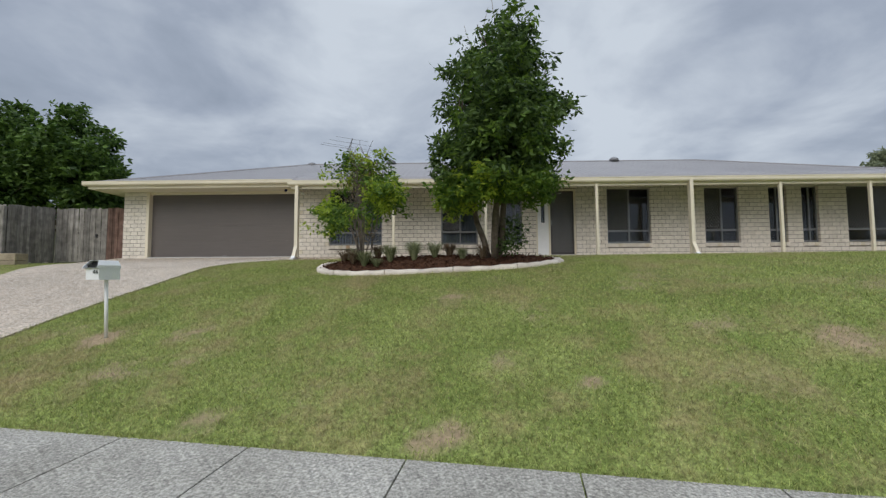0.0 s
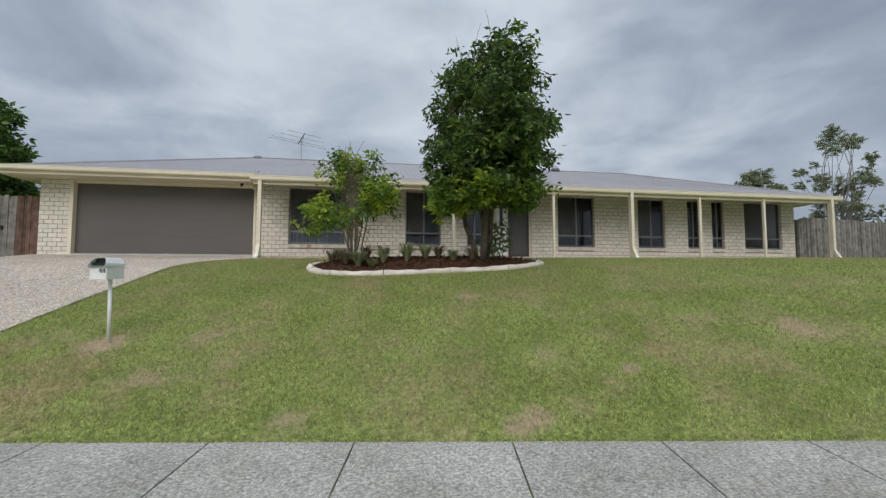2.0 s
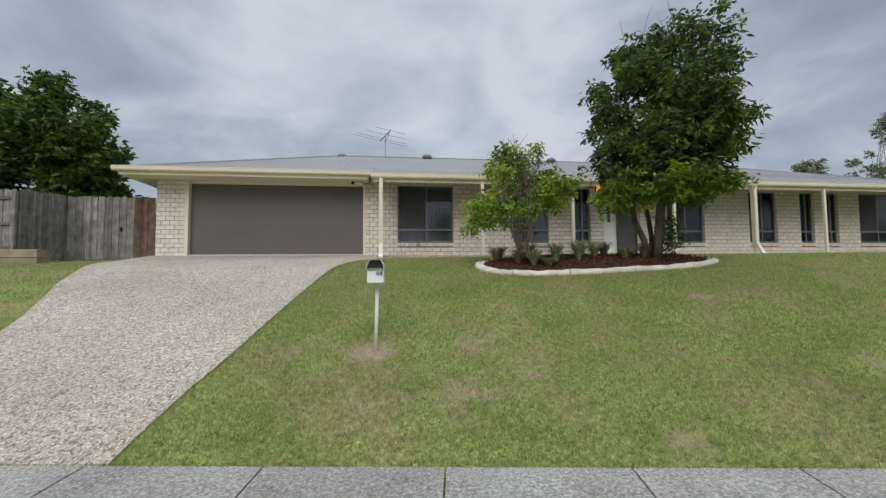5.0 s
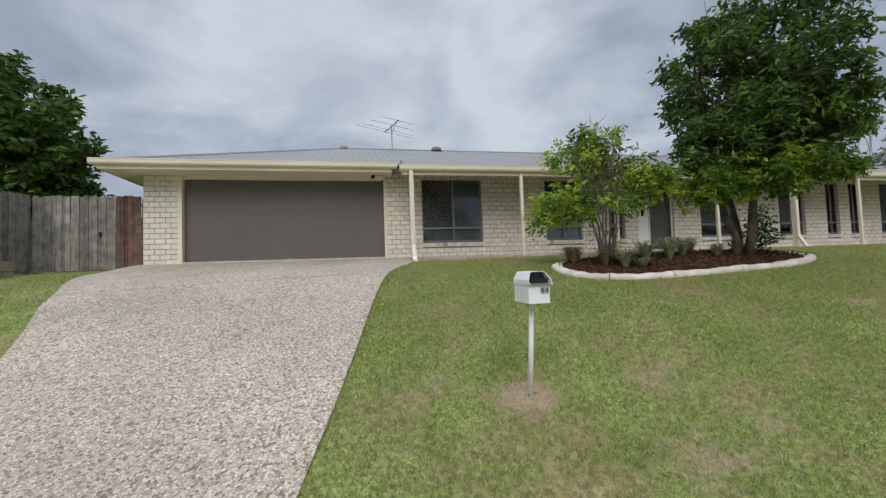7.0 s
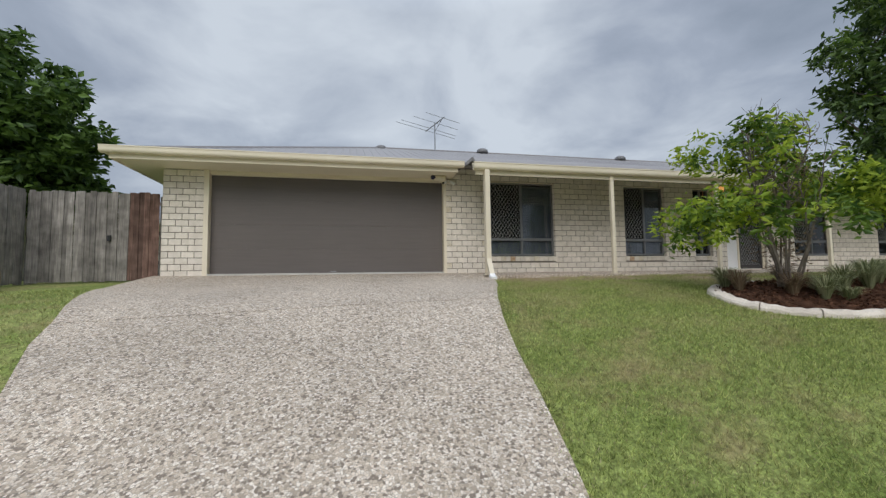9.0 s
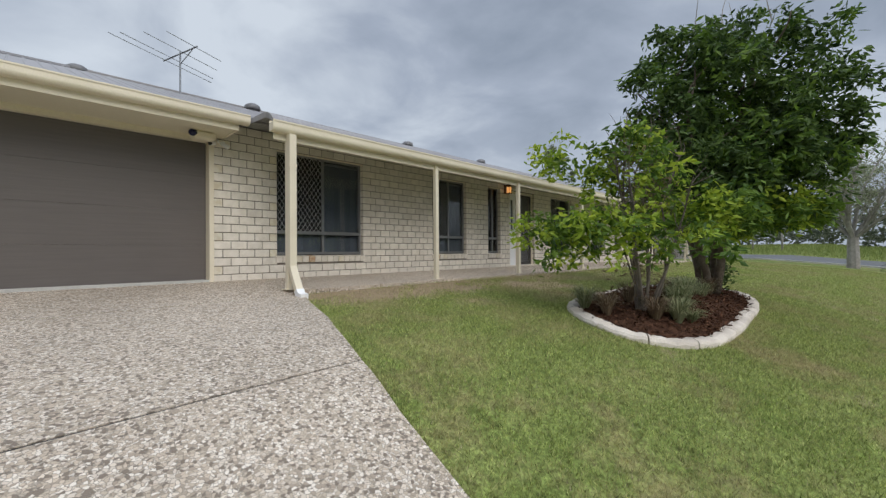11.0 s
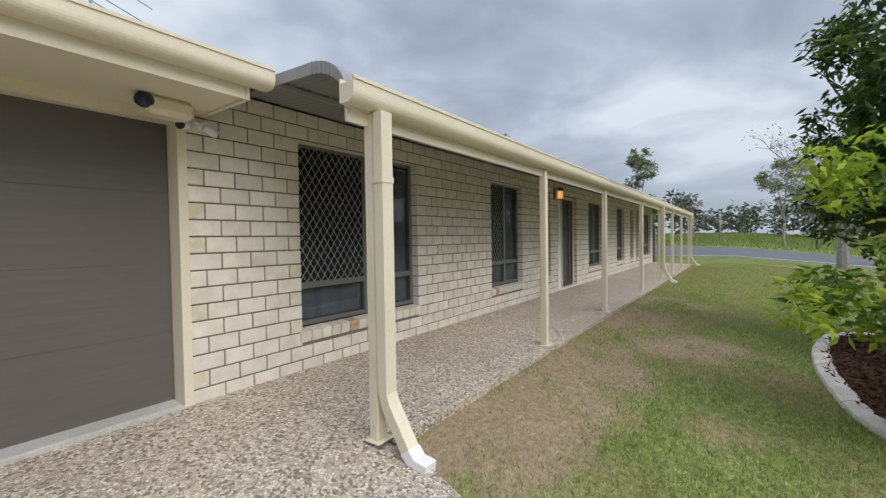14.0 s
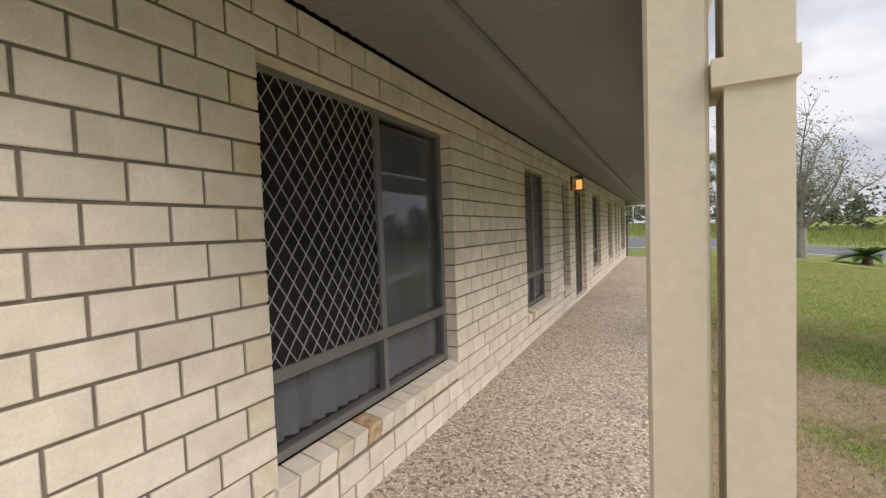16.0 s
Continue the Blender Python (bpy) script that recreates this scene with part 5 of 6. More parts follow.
def make_vent(x, y, z):
    root = thing("roof_vent", "small dark grey domed roof ventilator", "roof vent", "roof vents along the ridge", (x, y, z))
    part("throat", tube(bmesh.new(), [(0, 0, -0.15), (0, 0, 0.10)], 0.12, 14), ROOF_DARK, root)
    bm = bmesh.new()
    tube(bm, [(0, 0, 0.09), (0, 0, 0.12), (0, 0, 0.20), (0, 0, 0.25), (0, 0, 0.27)], [0.19, 0.21, 0.19, 0.12, 0.02], 16)
    part("cowl", bm, ROOF_DARK, root, smooth=True)
    return root


vent = make_vent(-6.75, 17.75, 6.08)
for x in (-3.2, 2.3, 6.5):
    copy_thing(vent, pose(x, 17.6, 6.11))

# ---- wall lantern by the door ----
lan = thing("wall_lantern", "lit bronze wall lantern with amber glass beside the door", "wall lamp", at=(1.97, WALL_Y, 3.98))
part("wall_plate", boxes((-0.05, 0.05, -0.02, 0.0, 0.0, 0.24), bevel=0.004), BRONZE, lan)
part("bracket", tube(bmesh.new(), [(0, -0.02, 0.22), (0, -0.12, 0.25), (0, -0.14, 0.22)], 0.01, 6), BRONZE, lan)
part("lantern_glass", boxes((-0.045, 0.045, -0.19, -0.10, 0.0, 0.17), bevel=0.004), LAMP_GLOW, lan, "amber glass panes, glowing")
part("lantern_cap", tube(bmesh.new(), [(0, -0.145, 0.19), (0, -0.145, 0.21), (0, -0.145, 0.25)], [0.09, 0.085, 0.02], 4), BRONZE, lan)
part("lantern_base", boxes((-0.065, 0.065, -0.21, -0.08, -0.015, 0.0)), BRONZE, lan)
for x in (-0.058, 0.052):
    part("corner_bar", boxes((x, x + 0.006, -0.203, -0.197, 0, 0.19)), BRONZE, lan)

# ---- cameras under the garage eave ----
cb = thing("security_camera", "cream eave-mounted camera housing with a dark round lens", "security camera", at=(-5.80, 12.86, SOFFIT + 0.025))
bm = boxes((-0.10, 0.21, -0.08, 0.11, -0.12, 0.0), bevel=0.03)
part("housing", bm, CREAM, cb)
part("lens", tube(bmesh.new(), [(-0.135, -0.085, -0.05), (-0.125, -0.078, -0.05), (-0.06, -0.03, -0.05)], [0.028, 0.045, 0.052], 14), LENS, cb, "dark blue-black dome lens", smooth=True)
cb2 = thing("security_camera", "small white bullet camera by the door frame", "security camera", at=(-5.56, 12.98, SOFFIT - 0.06))
part("mount", tube(bmesh.new(), [(0.06, 0.06, 0.05), (0.06, 0.0, 0.0)], 0.012, 8), WHITE, cb2)
part("body", tube(bmesh.new(), [(-0.07, -0.05, -0.045), (0.0, 0.0, -0.02)], 0.032, 12), WHITE, cb2, smooth=True)
part("lens", tube(bmesh.new(), [(-0.085, -0.061, -0.05), (-0.068, -0.049, -0.044)], 0.03, 12), BLACK, cb2)
cb3 = thing("sensor_lamp", "small white sensor fitting on the brick wall", "sensor", at=(-5.43, WALL_Y - 0.05, SOFFIT - 0.08))
part("base", tube(bmesh.new(), [(0, 0.05, 0.03), (0, -0.02, 0.02)], 0.03, 10), WHITE, cb3)
part("head", tube(bmesh.new(), [(-0.02, -0.04, 0.0), (0.07, -0.03, -0.035)], [0.03, 0.036], 10), WHITE, cb3, smooth=True)


# ---- plants ----
def limb(bm, p0, p1, r0, r1, rng, bend=0.12, n=5, sides=7):
    p0, p1 = Vector(p0), Vector(p1)
    ln = (p1 - p0).length
    o = Vector((rng.uniform(-1, 1), rng.uniform(-1, 1), 0)) * ln * bend
    pts = [p0.lerp(p1, t) + o * math.sin(math.pi * t) + Vector((rng.uniform(-1, 1), rng.uniform(-1, 1), 0)) * ln * 0.012 for t in [k / n for k in range(n + 1)]]
    tube(bm, pts, [r0 + (r1 - r0) * k / n for k in range(n + 1)], sides)
    return pts


def big_tree():
    rng, nr = random.Random(3), np.random.default_rng(3)
    bx, by = 0.34, 7.80
    bz = float(bed_height(bx, by)) - 0.05
    root = thing("garden_tree", "tall dense dark green tree with several trunks in the garden bed", "tree")
    bm = bmesh.new()
    tips = []
    for dx, dy, tx, ty, tz, r in ((-0.12, 0.0, -0.3, 7.9, 4.6, 0.085), (0.10, 0.05, 1.0, 7.8, 4.8, 0.09), (0.0, -0.12, 0.45, 7.2, 5.2, 0.10), (0.02, 0.1, 0.3, 8.5, 5.0, 0.07)):
        pts = limb(bm, (bx + dx, by + dy, bz), (tx, ty, tz), r * 0.75, 0.03, rng, 0.05, 8, 9)
        for k in (4, 5, 6, 7, 8):
            for _ in range(3):
                q = pts[k] + Vector((rng.uniform(-0.6, 0.6), rng.uniform(-0.6, 0.6), rng.uniform(0.2, 0.7)))
                limb(bm, pts[k], q, 0.022, 0.007, rng, 0.15, 4, 5)
    part("trunk", bm, BARK, root, smooth=True)
    for k in range(8):
        bm = bmesh.new()
        a = (0.55 + rng.uniform(-0.6, 0.6), 7.5 + rng.uniform(-0.6, 0.6), 5.8)
        limb(bm, a, (a[0] + rng.uniform(-0.3, 0.3), a[1] + rng.uniform(-0.3, 0.3), rng.uniform(6.2, 6.7)), 0.010, 0.003, rng, 0.1, 4, 4)
        part("twig", bm, BARK_GREY, root, "bare pale twig rising from the crown")
    main = [(0.75, 7.5, 5.75, 0.5, 0.6, 0.45), (0.5, 8.35, 5.6, 0.55, 0.6, 0.5), (0.8, 6.6, 5.5, 0.5, 0.55, 0.45), (0.05, 8.4, 5.0, 0.52, 0.62, 0.5), (1.0, 7.9, 5.1, 0.5, 0.65, 0.5), (0.1, 7.4, 5.2, 0.55, 0.7, 0.6), (0.85, 6.75, 4.85, 0.6, 0.65, 0.55), (0.3, 6.3, 4.6, 0.6, 0.6, 0.55),
            (-0.22, 7.85, 4.3, 0.58, 0.7, 0.6), (1.25, 7.6, 4.3, 0.55, 0.85, 0.6), (0.5, 8.5, 4.2, 0.8, 0.55, 0.6), (0.5, 7.3, 4.3, 1.0, 0.9, 0.75), (0.75, 6.5, 4.0, 0.65, 0.55, 0.5), (0.0, 6.7, 4.0, 0.6, 0.6, 0.6),
            (-0.3, 7.5, 3.5, 0.65, 0.8, 0.5), (1.2, 7.4, 3.5, 0.6, 0.8, 0.5), (0.5, 8.3, 3.5, 0.9, 0.7, 0.5), (0.6, 6.6, 3.4, 0.8, 0.7, 0.45), (0.4, 7.4, 3.25, 0.8, 0.8, 0.4)]
    main = [(b[0] - 0.2 * (b[2] > 4.75), *b[1:]) for b in main]
    blobs = broken(main, rng, 15)
    # shade within and light outside are coloured in: dark leaves throughout, lighter ones outermost
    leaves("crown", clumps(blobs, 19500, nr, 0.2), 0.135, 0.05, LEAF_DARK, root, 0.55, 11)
    leaves("lit_outer_crown", clumps(blobs, 6500, nr, 0.75), 0.135, 0.05, LEAF_MID, root, 0.45, 12, label="outer leaves coloured lighter, as the lit outside of the crown")
    low = [(-0.45, 7.45, 3.0, 0.5, 0.5, 0.36), (0.0, 7.05, 2.85, 0.5, 0.5, 0.33), (0.35, 6.75, 2.95, 0.5, 0.45, 0.33), (-0.35, 8.05, 2.85, 0.45, 0.45, 0.33), (0.95, 6.75, 3.0, 0.5, 0.5, 0.3), (1.25, 7.6, 2.95, 0.5, 0.5, 0.28)]
    leaves("low_foliage", clumps(broken(low, rng, 8), 3600, nr, 0.2), 0.125, 0.046, LEAF_MID, root, 0.5, 13, label="bright green leaves on the lowest shoots")
    leaves("young_foliage", clumps(broken(low[:4], rng, 8), 1900, nr, 0.5), 0.12, 0.045, LEAF_LIME, root, 0.4, 14, label="yellow-green young leaves")
    base = [(0.65, 7.7, 1.9, 0.25, 0.25, 0.3), (0.75, 7.85, 2.25, 0.2, 0.2, 0.3)]
    leaves("base_foliage", clumps(base, 620, nr, 0.2), 0.085, 0.035, LEAF_DARK, root, 0.4, 15)


def shrub_tree():
    rng, nr = random.Random(9), np.random.default_rng(9)
    bx, by = -2.26, 7.94
    bz = float(bed_height(bx, by)) - 0.04
    root = thing("small_tree", "thin small tree with grey stems and sparse bright green leaves", "tree")
    for k in range(11):
        bm = bmesh.new()
        a = rng.uniform(0, 6.28)
        top = (bx + math.cos(a) * rng.uniform(0.15, 0.6), by + math.sin(a) * rng.uniform(0.15, 0.7), rng.uniform(2.9, 3.85))
        pts = limb(bm, (bx + math.cos(a) * 0.09, by + math.sin(a) * 0.09, bz), top, rng.uniform(0.011, 0.026), 0.006, rng, 0.08, 6, 6)
        for j in (3, 4, 5, 6):
            for _ in range(4):
                q = pts[j] + Vector((rng.uniform(-0.25, 0.25), rng.uniform(-0.25, 0.25), rng.uniform(0.1, 0.35)))
                limb(bm, pts[j], q, 0.006, 0.0022, rng, 0.12, 3, 4)
        part("stem", bm, BARK_MID, root)
    blobs = [(-2.85, 8.3, 2.75, 0.45, 0.5, 0.4), (-2.6, 7.9, 3.3, 0.4, 0.4, 0.3), (-1.75, 8.0, 3.2, 0.45, 0.45, 0.4), (-1.7, 8.3, 2.8, 0.4, 0.5, 0.4), (-2.2, 8.7, 3.4, 0.45, 0.4, 0.35), (-2.5, 9.2, 3.6, 0.35, 0.3, 0.3), (-2.4, 9.2, 2.6, 0.5, 0.4, 0.35),
             (-2.3, 8.1, 3.75, 0.35, 0.35, 0.25), (-1.9, 7.6, 2.7, 0.4, 0.4, 0.35), (-1.95, 8.2, 3.6, 0.35, 0.35, 0.3), (-2.9, 8.9, 2.5, 0.35, 0.35, 0.3), (-1.6, 7.4, 2.95, 0.35, 0.35, 0.3), (-2.35, 7.5, 2.5, 0.35, 0.35, 0.3), (-2.85, 8.0, 2.5, 0.4, 0.4, 0.3), (-2.75, 8.6, 2.55, 0.4, 0.4, 0.3)]
    blobs = [(b[0] - 0.11, b[1] - 0.2, b[2] - 0.02, *b[3:]) for b in blobs]
    leaves("foliage", clumps(broken(blobs, rng, 9, 0.5, (0.6, 1.1), (0.2, 0.4)), 3000, nr, 0.2), 0.105, 0.044, LEAF_MID, root, 0.45, 21)
    leaves("young_leaves", clumps(broken(blobs, rng, 9, 0.5, (0.6, 1.1), (0.2, 0.4)), 2900, nr, 0.4), 0.105, 0.044, LEAF_LIME, root, 0.4, 22, label="yellow-green young leaves")
    leaves("twig_litter", clumps([(-2.3, 8.0, 2.1, 0.35, 0.35, 0.3), (-2.26, 7.9, 3.2, 0.35, 0.35, 0.7)], 1300, nr, 0.1), 0.06, 0.016, LEAF_DRY, root, 0.2, 23, label="dry brown leaves among the stems")


def grass_clump(x, y, r, h, count, mat, seed, label, cat="plant", group=""):
    rng = np.random.default_rng(seed)
    z = float(bed_height(x, y)) - 0.02
    a = rng.uniform(0, 2 * np.pi, count)
    out = rng.uniform(0.4, 1.0, count) * r
    hh = rng.uniform(0.5, 1.0, count) * h
    w = 0.0042
    v, f = [], []
    for i in range(count):
        dx, dy = math.cos(a[i]), math.sin(a[i])
        sx, sy = -dy * w, dx * w
        for t, k in ((0, 1.0), (0.35, 1.0), (0.7, 0.75), (1.0, 0.12)):
            px, py = x + dx * (0.03 + out[i] * t ** 1.4), y + dy * (0.03 + out[i] * t ** 1.4)
            pz = z + hh[i] * (1.9 * t - 1.25 * t * t)
            v += [(px - sx * k, py - sy * k, pz), (px + sx * k, py + sy * k, pz)]
        s = i * 8
        f += [(s + 2 * j, s + 2 * j + 1, s + 2 * j + 3, s + 2 * j + 2) for j in range(3)]
    return tagged(new("strappy_plant", raw_mesh("strappy_plant", v, f, mat)), label, cat, group)


big_tree()
shrub_tree()
for i, (x, y, r, h, n) in enumerate([(-2.2, 7.58, 0.28, 0.34, 90), (-1.72, 7.72, 0.27, 0.38, 90), (-1.25, 7.75, 0.3, 0.42, 100), (-0.85, 7.9, 0.28, 0.36, 90), (-2.6, 8.55, 0.3, 0.34, 90), (-1.95, 7.5, 0.2, 0.2, 60), (-0.3, 7.75, 0.22, 0.26, 60)]):
    grass_clump(x, y, r * 1.1, h * 1.3, n * 3, LEAF_STRAP, 40 + i, "strappy grey-green grass clump in the mulch", "plant", "strappy clumps in the bed")
for i, (x, y) in enumerate([(-2.75, 8.2), (-2.05, 8.2), (-0.55, 8.1), (0.1, 7.75), (-2.45, 7.75)]):
    grass_clump(x, y, 0.3, 0.42, 170, LEAF_DRY, 60 + i, "dry brownish tuft in the mulch", "plant", "dry tufts in the bed")


def canopy(name, label, trunk, blobs, count, ln, wd, mat, seed, bark=BARK, r=0.16, spread=1.0):
    """A tree: trunk with limbs reaching into the clumps of its crown."""
    rng, nr = random.Random(seed), np.random.default_rng(seed)
    root = thing(name, label, "tree")
    x, y = trunk
    z = land1(x, y) - 0.1
    bm = bmesh.new()
    fork = Vector((x + rng.uniform(-0.2, 0.2), y, z + 0.45 * (min(b[2] for b in blobs) - z)))
    limb(bm, (x, y, z), fork, r, r * 0.7, rng, 0.05, 4, 8)
    for b in blobs:
        pts = limb(bm, fork, (b[0], b[1], b[2] + 0.2 * b[5]), r * 0.5, 0.02, rng, 0.08, 6, 6)
        for j in (3, 4, 5):
            limb(bm, pts[j], pts[j] + Vector((rng.uniform(-1, 1) * b[3], rng.uniform(-1, 1) * b[4], rng.uniform(0, 0.7) * b[5])), 0.02, 0.006, rng, 0.1, 3, 4)
    part("trunk", bm, bark, root, smooth=True)
    leaves("crown", clumps(broken(blobs, rng, 14, 0.66, (0.72, 1.08)), count, nr, 0.3), ln, wd, mat, root, 0.3, seed)
    return root


canopy("boundary_tree", "large dense dark green tree behind the paling fence", (-18.5, 17.2), [(-18.2, 17, 6.3, 2.5, 2.2, 2.2), (-16.1, 16.8, 6.0, 1.75, 1.7, 1.8), (-16.0, 16.6, 4.8, 1.7, 1.5, 1.5), (-20.5, 17, 6.4, 2.3, 2, 2.3), (-19.0, 16.2, 5.0, 2.4, 1.6, 1.6), (-15.6, 17.2, 4.3, 1.0, 1.0, 0.9)], 34000, 0.25, 0.12, LEAF_HEDGE, 31)
canopy("boundary_tree", "tall feathery dark green tree behind the paling fence", (-23.5, 16.0), [(-23.2, 15.5, 7.8, 2.4, 2.2, 2.5), (-21.6, 14.6, 5.4, 1.6, 1.5, 2.0), (-24.5, 15.0, 5.0, 2.4, 1.6, 2.0), (-22.2, 15.8, 9.6, 1.2, 1.2, 1.3), (-18.6, 13.2, 4.4, 0.9, 0.9, 1.0)], 30000, 0.25, 0.11, LEAF_HEDGE, 32)
gr = random.Random(8)
tall = []
for k in range(46):
    t = gr.random()
    wide = 3.6 * math.sin(math.pi * (0.18 + 0.72 * t)) * math.sqrt(gr.random())
    a = gr.uniform(0, 6.28)
    tall.append((52.3 + math.cos(a) * wide, 40 + math.sin(a) * wide, 8.0 + 10.6 * t, gr.uniform(0.5, 0.95), gr.uniform(0.5, 0.95), gr.uniform(0.4, 0.8)))
canopy("gum_tree", "tall pale gum tree with thin airy foliage", (52.0, 40.0), tall, 12000, 0.30, 0.11, LEAF_GUM, 33, BARK_GREY, 0.15)
canopy("gum_tree", "rounded gum tree beyond the roof", (42.0, 40.6), [(40.8, 40.6, 12.0, 1.6, 1.5, 1.0), (42.6, 40.6, 12.5, 1.6, 1.5, 1.0), (43.8, 40.6, 11.3, 1.4, 1.4, 0.9), (41.6, 40.6, 10.6, 1.6, 1.5, 0.9)], 5200, 0.36, 0.13, LEAF_GUM, 34, BARK_GREY, 0.22)
canopy("gum_tree", "slim gum tree beyond the verandah", (45.0, 19.3), [(44.4, 19.3, 12.0, 1.2, 1.2, 1.0), (45.6, 19.6, 11.2, 1.2, 1.2, 0.9), (45.0, 18.6, 10.2, 1.3, 1.2, 0.9), (44.6, 19.8, 9.0, 1.0, 1.0, 0.8)], 2800, 0.36, 0.12, LEAF_GUM, 36, BARK_GREY, 0.2)
canopy("gum_tree", "gum tree with thin foliage across the street", (52.0, 6.0), [(51.5, 5.5, 10.2, 1.8, 1.6, 1.2), (53.0, 7.2, 9.3, 1.5, 1.4, 1.0), (51.0, 7.4, 8.4, 1.3, 1.3, 0.8), (52.5, 4.8, 7.6, 1.3, 1.3, 0.8)], 3400, 0.34, 0.11, LEAF_GUM, 35, BARK_GREY)


def bare_tree(x, y, seed):
    rng, nr = random.Random(seed), np.random.default_rng(seed)
    root = thing("verge_tree", "grey verge tree, nearly bare, with fine upright twigs", "tree")
    z = land1(x, y) - 0.1
    bm = bmesh.new()
    limb(bm, (x, y, z), (x, y, z + 1.5), 0.24, 0.2, rng, 0.02, 4, 9)
    tips = []
    for k in range(11):
        a = 2 * math.pi * k / 11 + rng.uniform(-0.2, 0.2)
        reach, rise = rng.uniform(1.0, 3.2), rng.uniform(1.6, 4.6)
        pts = limb(bm, (x, y, z + 1.4), (x + math.cos(a) * reach, y + math.sin(a) * reach, z + 1.5 + rise), 0.09, 0.02, rng, 0.08, 6, 6)
        for j in range(2, 7):
            for _ in range(11):
                q = pts[j] + Vector((rng.uniform(-0.8, 0.8), rng.uniform(-0.8, 0.8), rng.uniform(0.1, 1.1)))
                limb(bm, pts[j], q, 0.013, 0.004, rng, 0.15, 3, 4)
                tips.append(q)
    part("trunk", bm, BARK_GREY, root)
    pts = np.repeat(np.array([tuple(t) for t in tips]), 6, axis=0) + nr.normal(size=(len(tips) * 6, 3)) * 0.16
    leaves("leaves", pts, 0.12, 0.06, LEAF_GUM, root, 0.2, seed)


bare_tree(18.9, 6.0, 51)


def cycad(x, y):
    rng = random.Random(4)
    root = thing("cycad", "low dark green cycad with arching fronds on the lawn", "plant")
    z = land1(x, y)
    part("stem", tube(bmesh.new(), [(x, y, z - 0.05), (x, y, z + 0.35)], [0.2, 0.15], 10), BARK, root)
    for k in range(26):
        a, up = 2 * math.pi * k / 26 * 2.6, rng.uniform(0.15, 0.9)
        bm = bmesh.new()
        pts = [Vector((x + math.cos(a) * 1.45 * t * (1 - 0.35 * up), y + math.sin(a) * 1.45 * t * (1 - 0.35 * up), z + 0.35 + up * 1.05 * t - 0.45 * t * t)) for t in [j / 10 for j in range(11)]]
        side = Vector((-math.sin(a), math.cos(a), 0))
        for j in range(1, 11):
            p, q = pts[j - 1], pts[j]
            for s in (1, -1):
                for h in (0.0, 0.5):
                    c = p.lerp(q, h)
                    l = 0.27 * math.sin(math.pi * min(1, (j + h) / 10.5)) + 0.03
                    d = (q - p).normalized()
                    t = c + side * s * l + d * 0.07 + Vector((0, 0, 0.02))
                    bm.faces.new([bm.verts.new(v) for v in (c - d * 0.045, c + d * 0.045, t)])
        part("frond", bm, LEAF_HEDGE, root)


cycad(18.3, 3.95)

# power poles and distant bush across the street
def pole(x, y, h):
    root = thing("timber_pole", "grey timber pole standing in the long grass", "pole", "poles across the street", (x, y, land1(x, y) - 0.2))
    part("shaft", tube(bmesh.new(), [(0, 0, 0), (0, 0, h)], [0.13, 0.10], 10), BARK_GREY, root, smooth=True)


for x, y, h in ((62, 15.5, 4.2), (60, 12.2, 4.0), (50, 3.5, 4.6)):
    pole(x, y, h)
nr = np.random.default_rng(77)
n = 90000
fx, fy = nr.uniform(42, 110, n), nr.uniform(-60, 80, n)
fx = np.where(fx < np.interp(fy, RY, [44, 44, 43, 41, 40, 40, 41, 43, 45, 48, 55, 60]) + 0.6, fx + 20, fx)
hgt = nr.uniform(0.15, 0.42, n) * (1 + 0.7 * (fx > 58))
aa = nr.uniform(0, np.pi, n)
w = 0.03 + 0.0016 * (fx - 40)
fz = land(fx, fy) - 0.03
v = np.empty((n, 3, 3))
v[:, 0] = np.stack([fx - np.cos(aa) * w, fy - np.sin(aa) * w, fz], axis=1)
v[:, 1] = np.stack([fx + np.cos(aa) * w, fy + np.sin(aa) * w, fz], axis=1)
v[:, 2] = np.stack([fx + nr.normal(size=n) * 0.12, fy + nr.normal(size=n) * 0.12, fz + hgt], axis=1)
tagged(new("long_grass", raw_mesh("long_grass", v.reshape(-1, 3), np.arange(n * 3).reshape(n, 3), FIELD)), "long green and yellow field grass across the street", "grass", "", "stuff")


def far_woods(name, centres, count, mat, seed, size):
    nr = np.random.default_rng(seed)
    leaves_at = clumps(centres, count, nr, 0.2)
    o = leaves(name, leaves_at, size, size * 0.5, mat, None, 0.1, seed)
    return tagged(o, "distant belt of scrub and gum trees", "woods", "", "stuff")


wr = random.Random(12)
belt = []
for k in range(120):
    a = radians(-62 + 125 * k / 119)
    d = wr.uniform(85, 130)
    x, y = math.cos(a) * d, math.sin(a) * d
    h = wr.choice((4.5, 6.0, 7.5, 9.5))
    belt.append((x, y, land1(x, y) + h * 0.55, wr.uniform(2, 4.5), wr.uniform(2, 4.5), h * 0.55))
far_woods("far_woods", belt, 36000, BUSH, 71, 0.9)
belt = []
for k in range(90):
    x, y = -90 + 200 * k / 89, -wr.uniform(38, 60)
    h = wr.choice((3.0, 5.0, 7.0, 9.0))
    belt.append((x, y, h * 0.5 - 0.5, wr.uniform(2, 4.5), wr.uniform(2, 3.5), h * 0.55))
far_woods("far_woods", belt, 16000, BUSH, 72, 0.9)


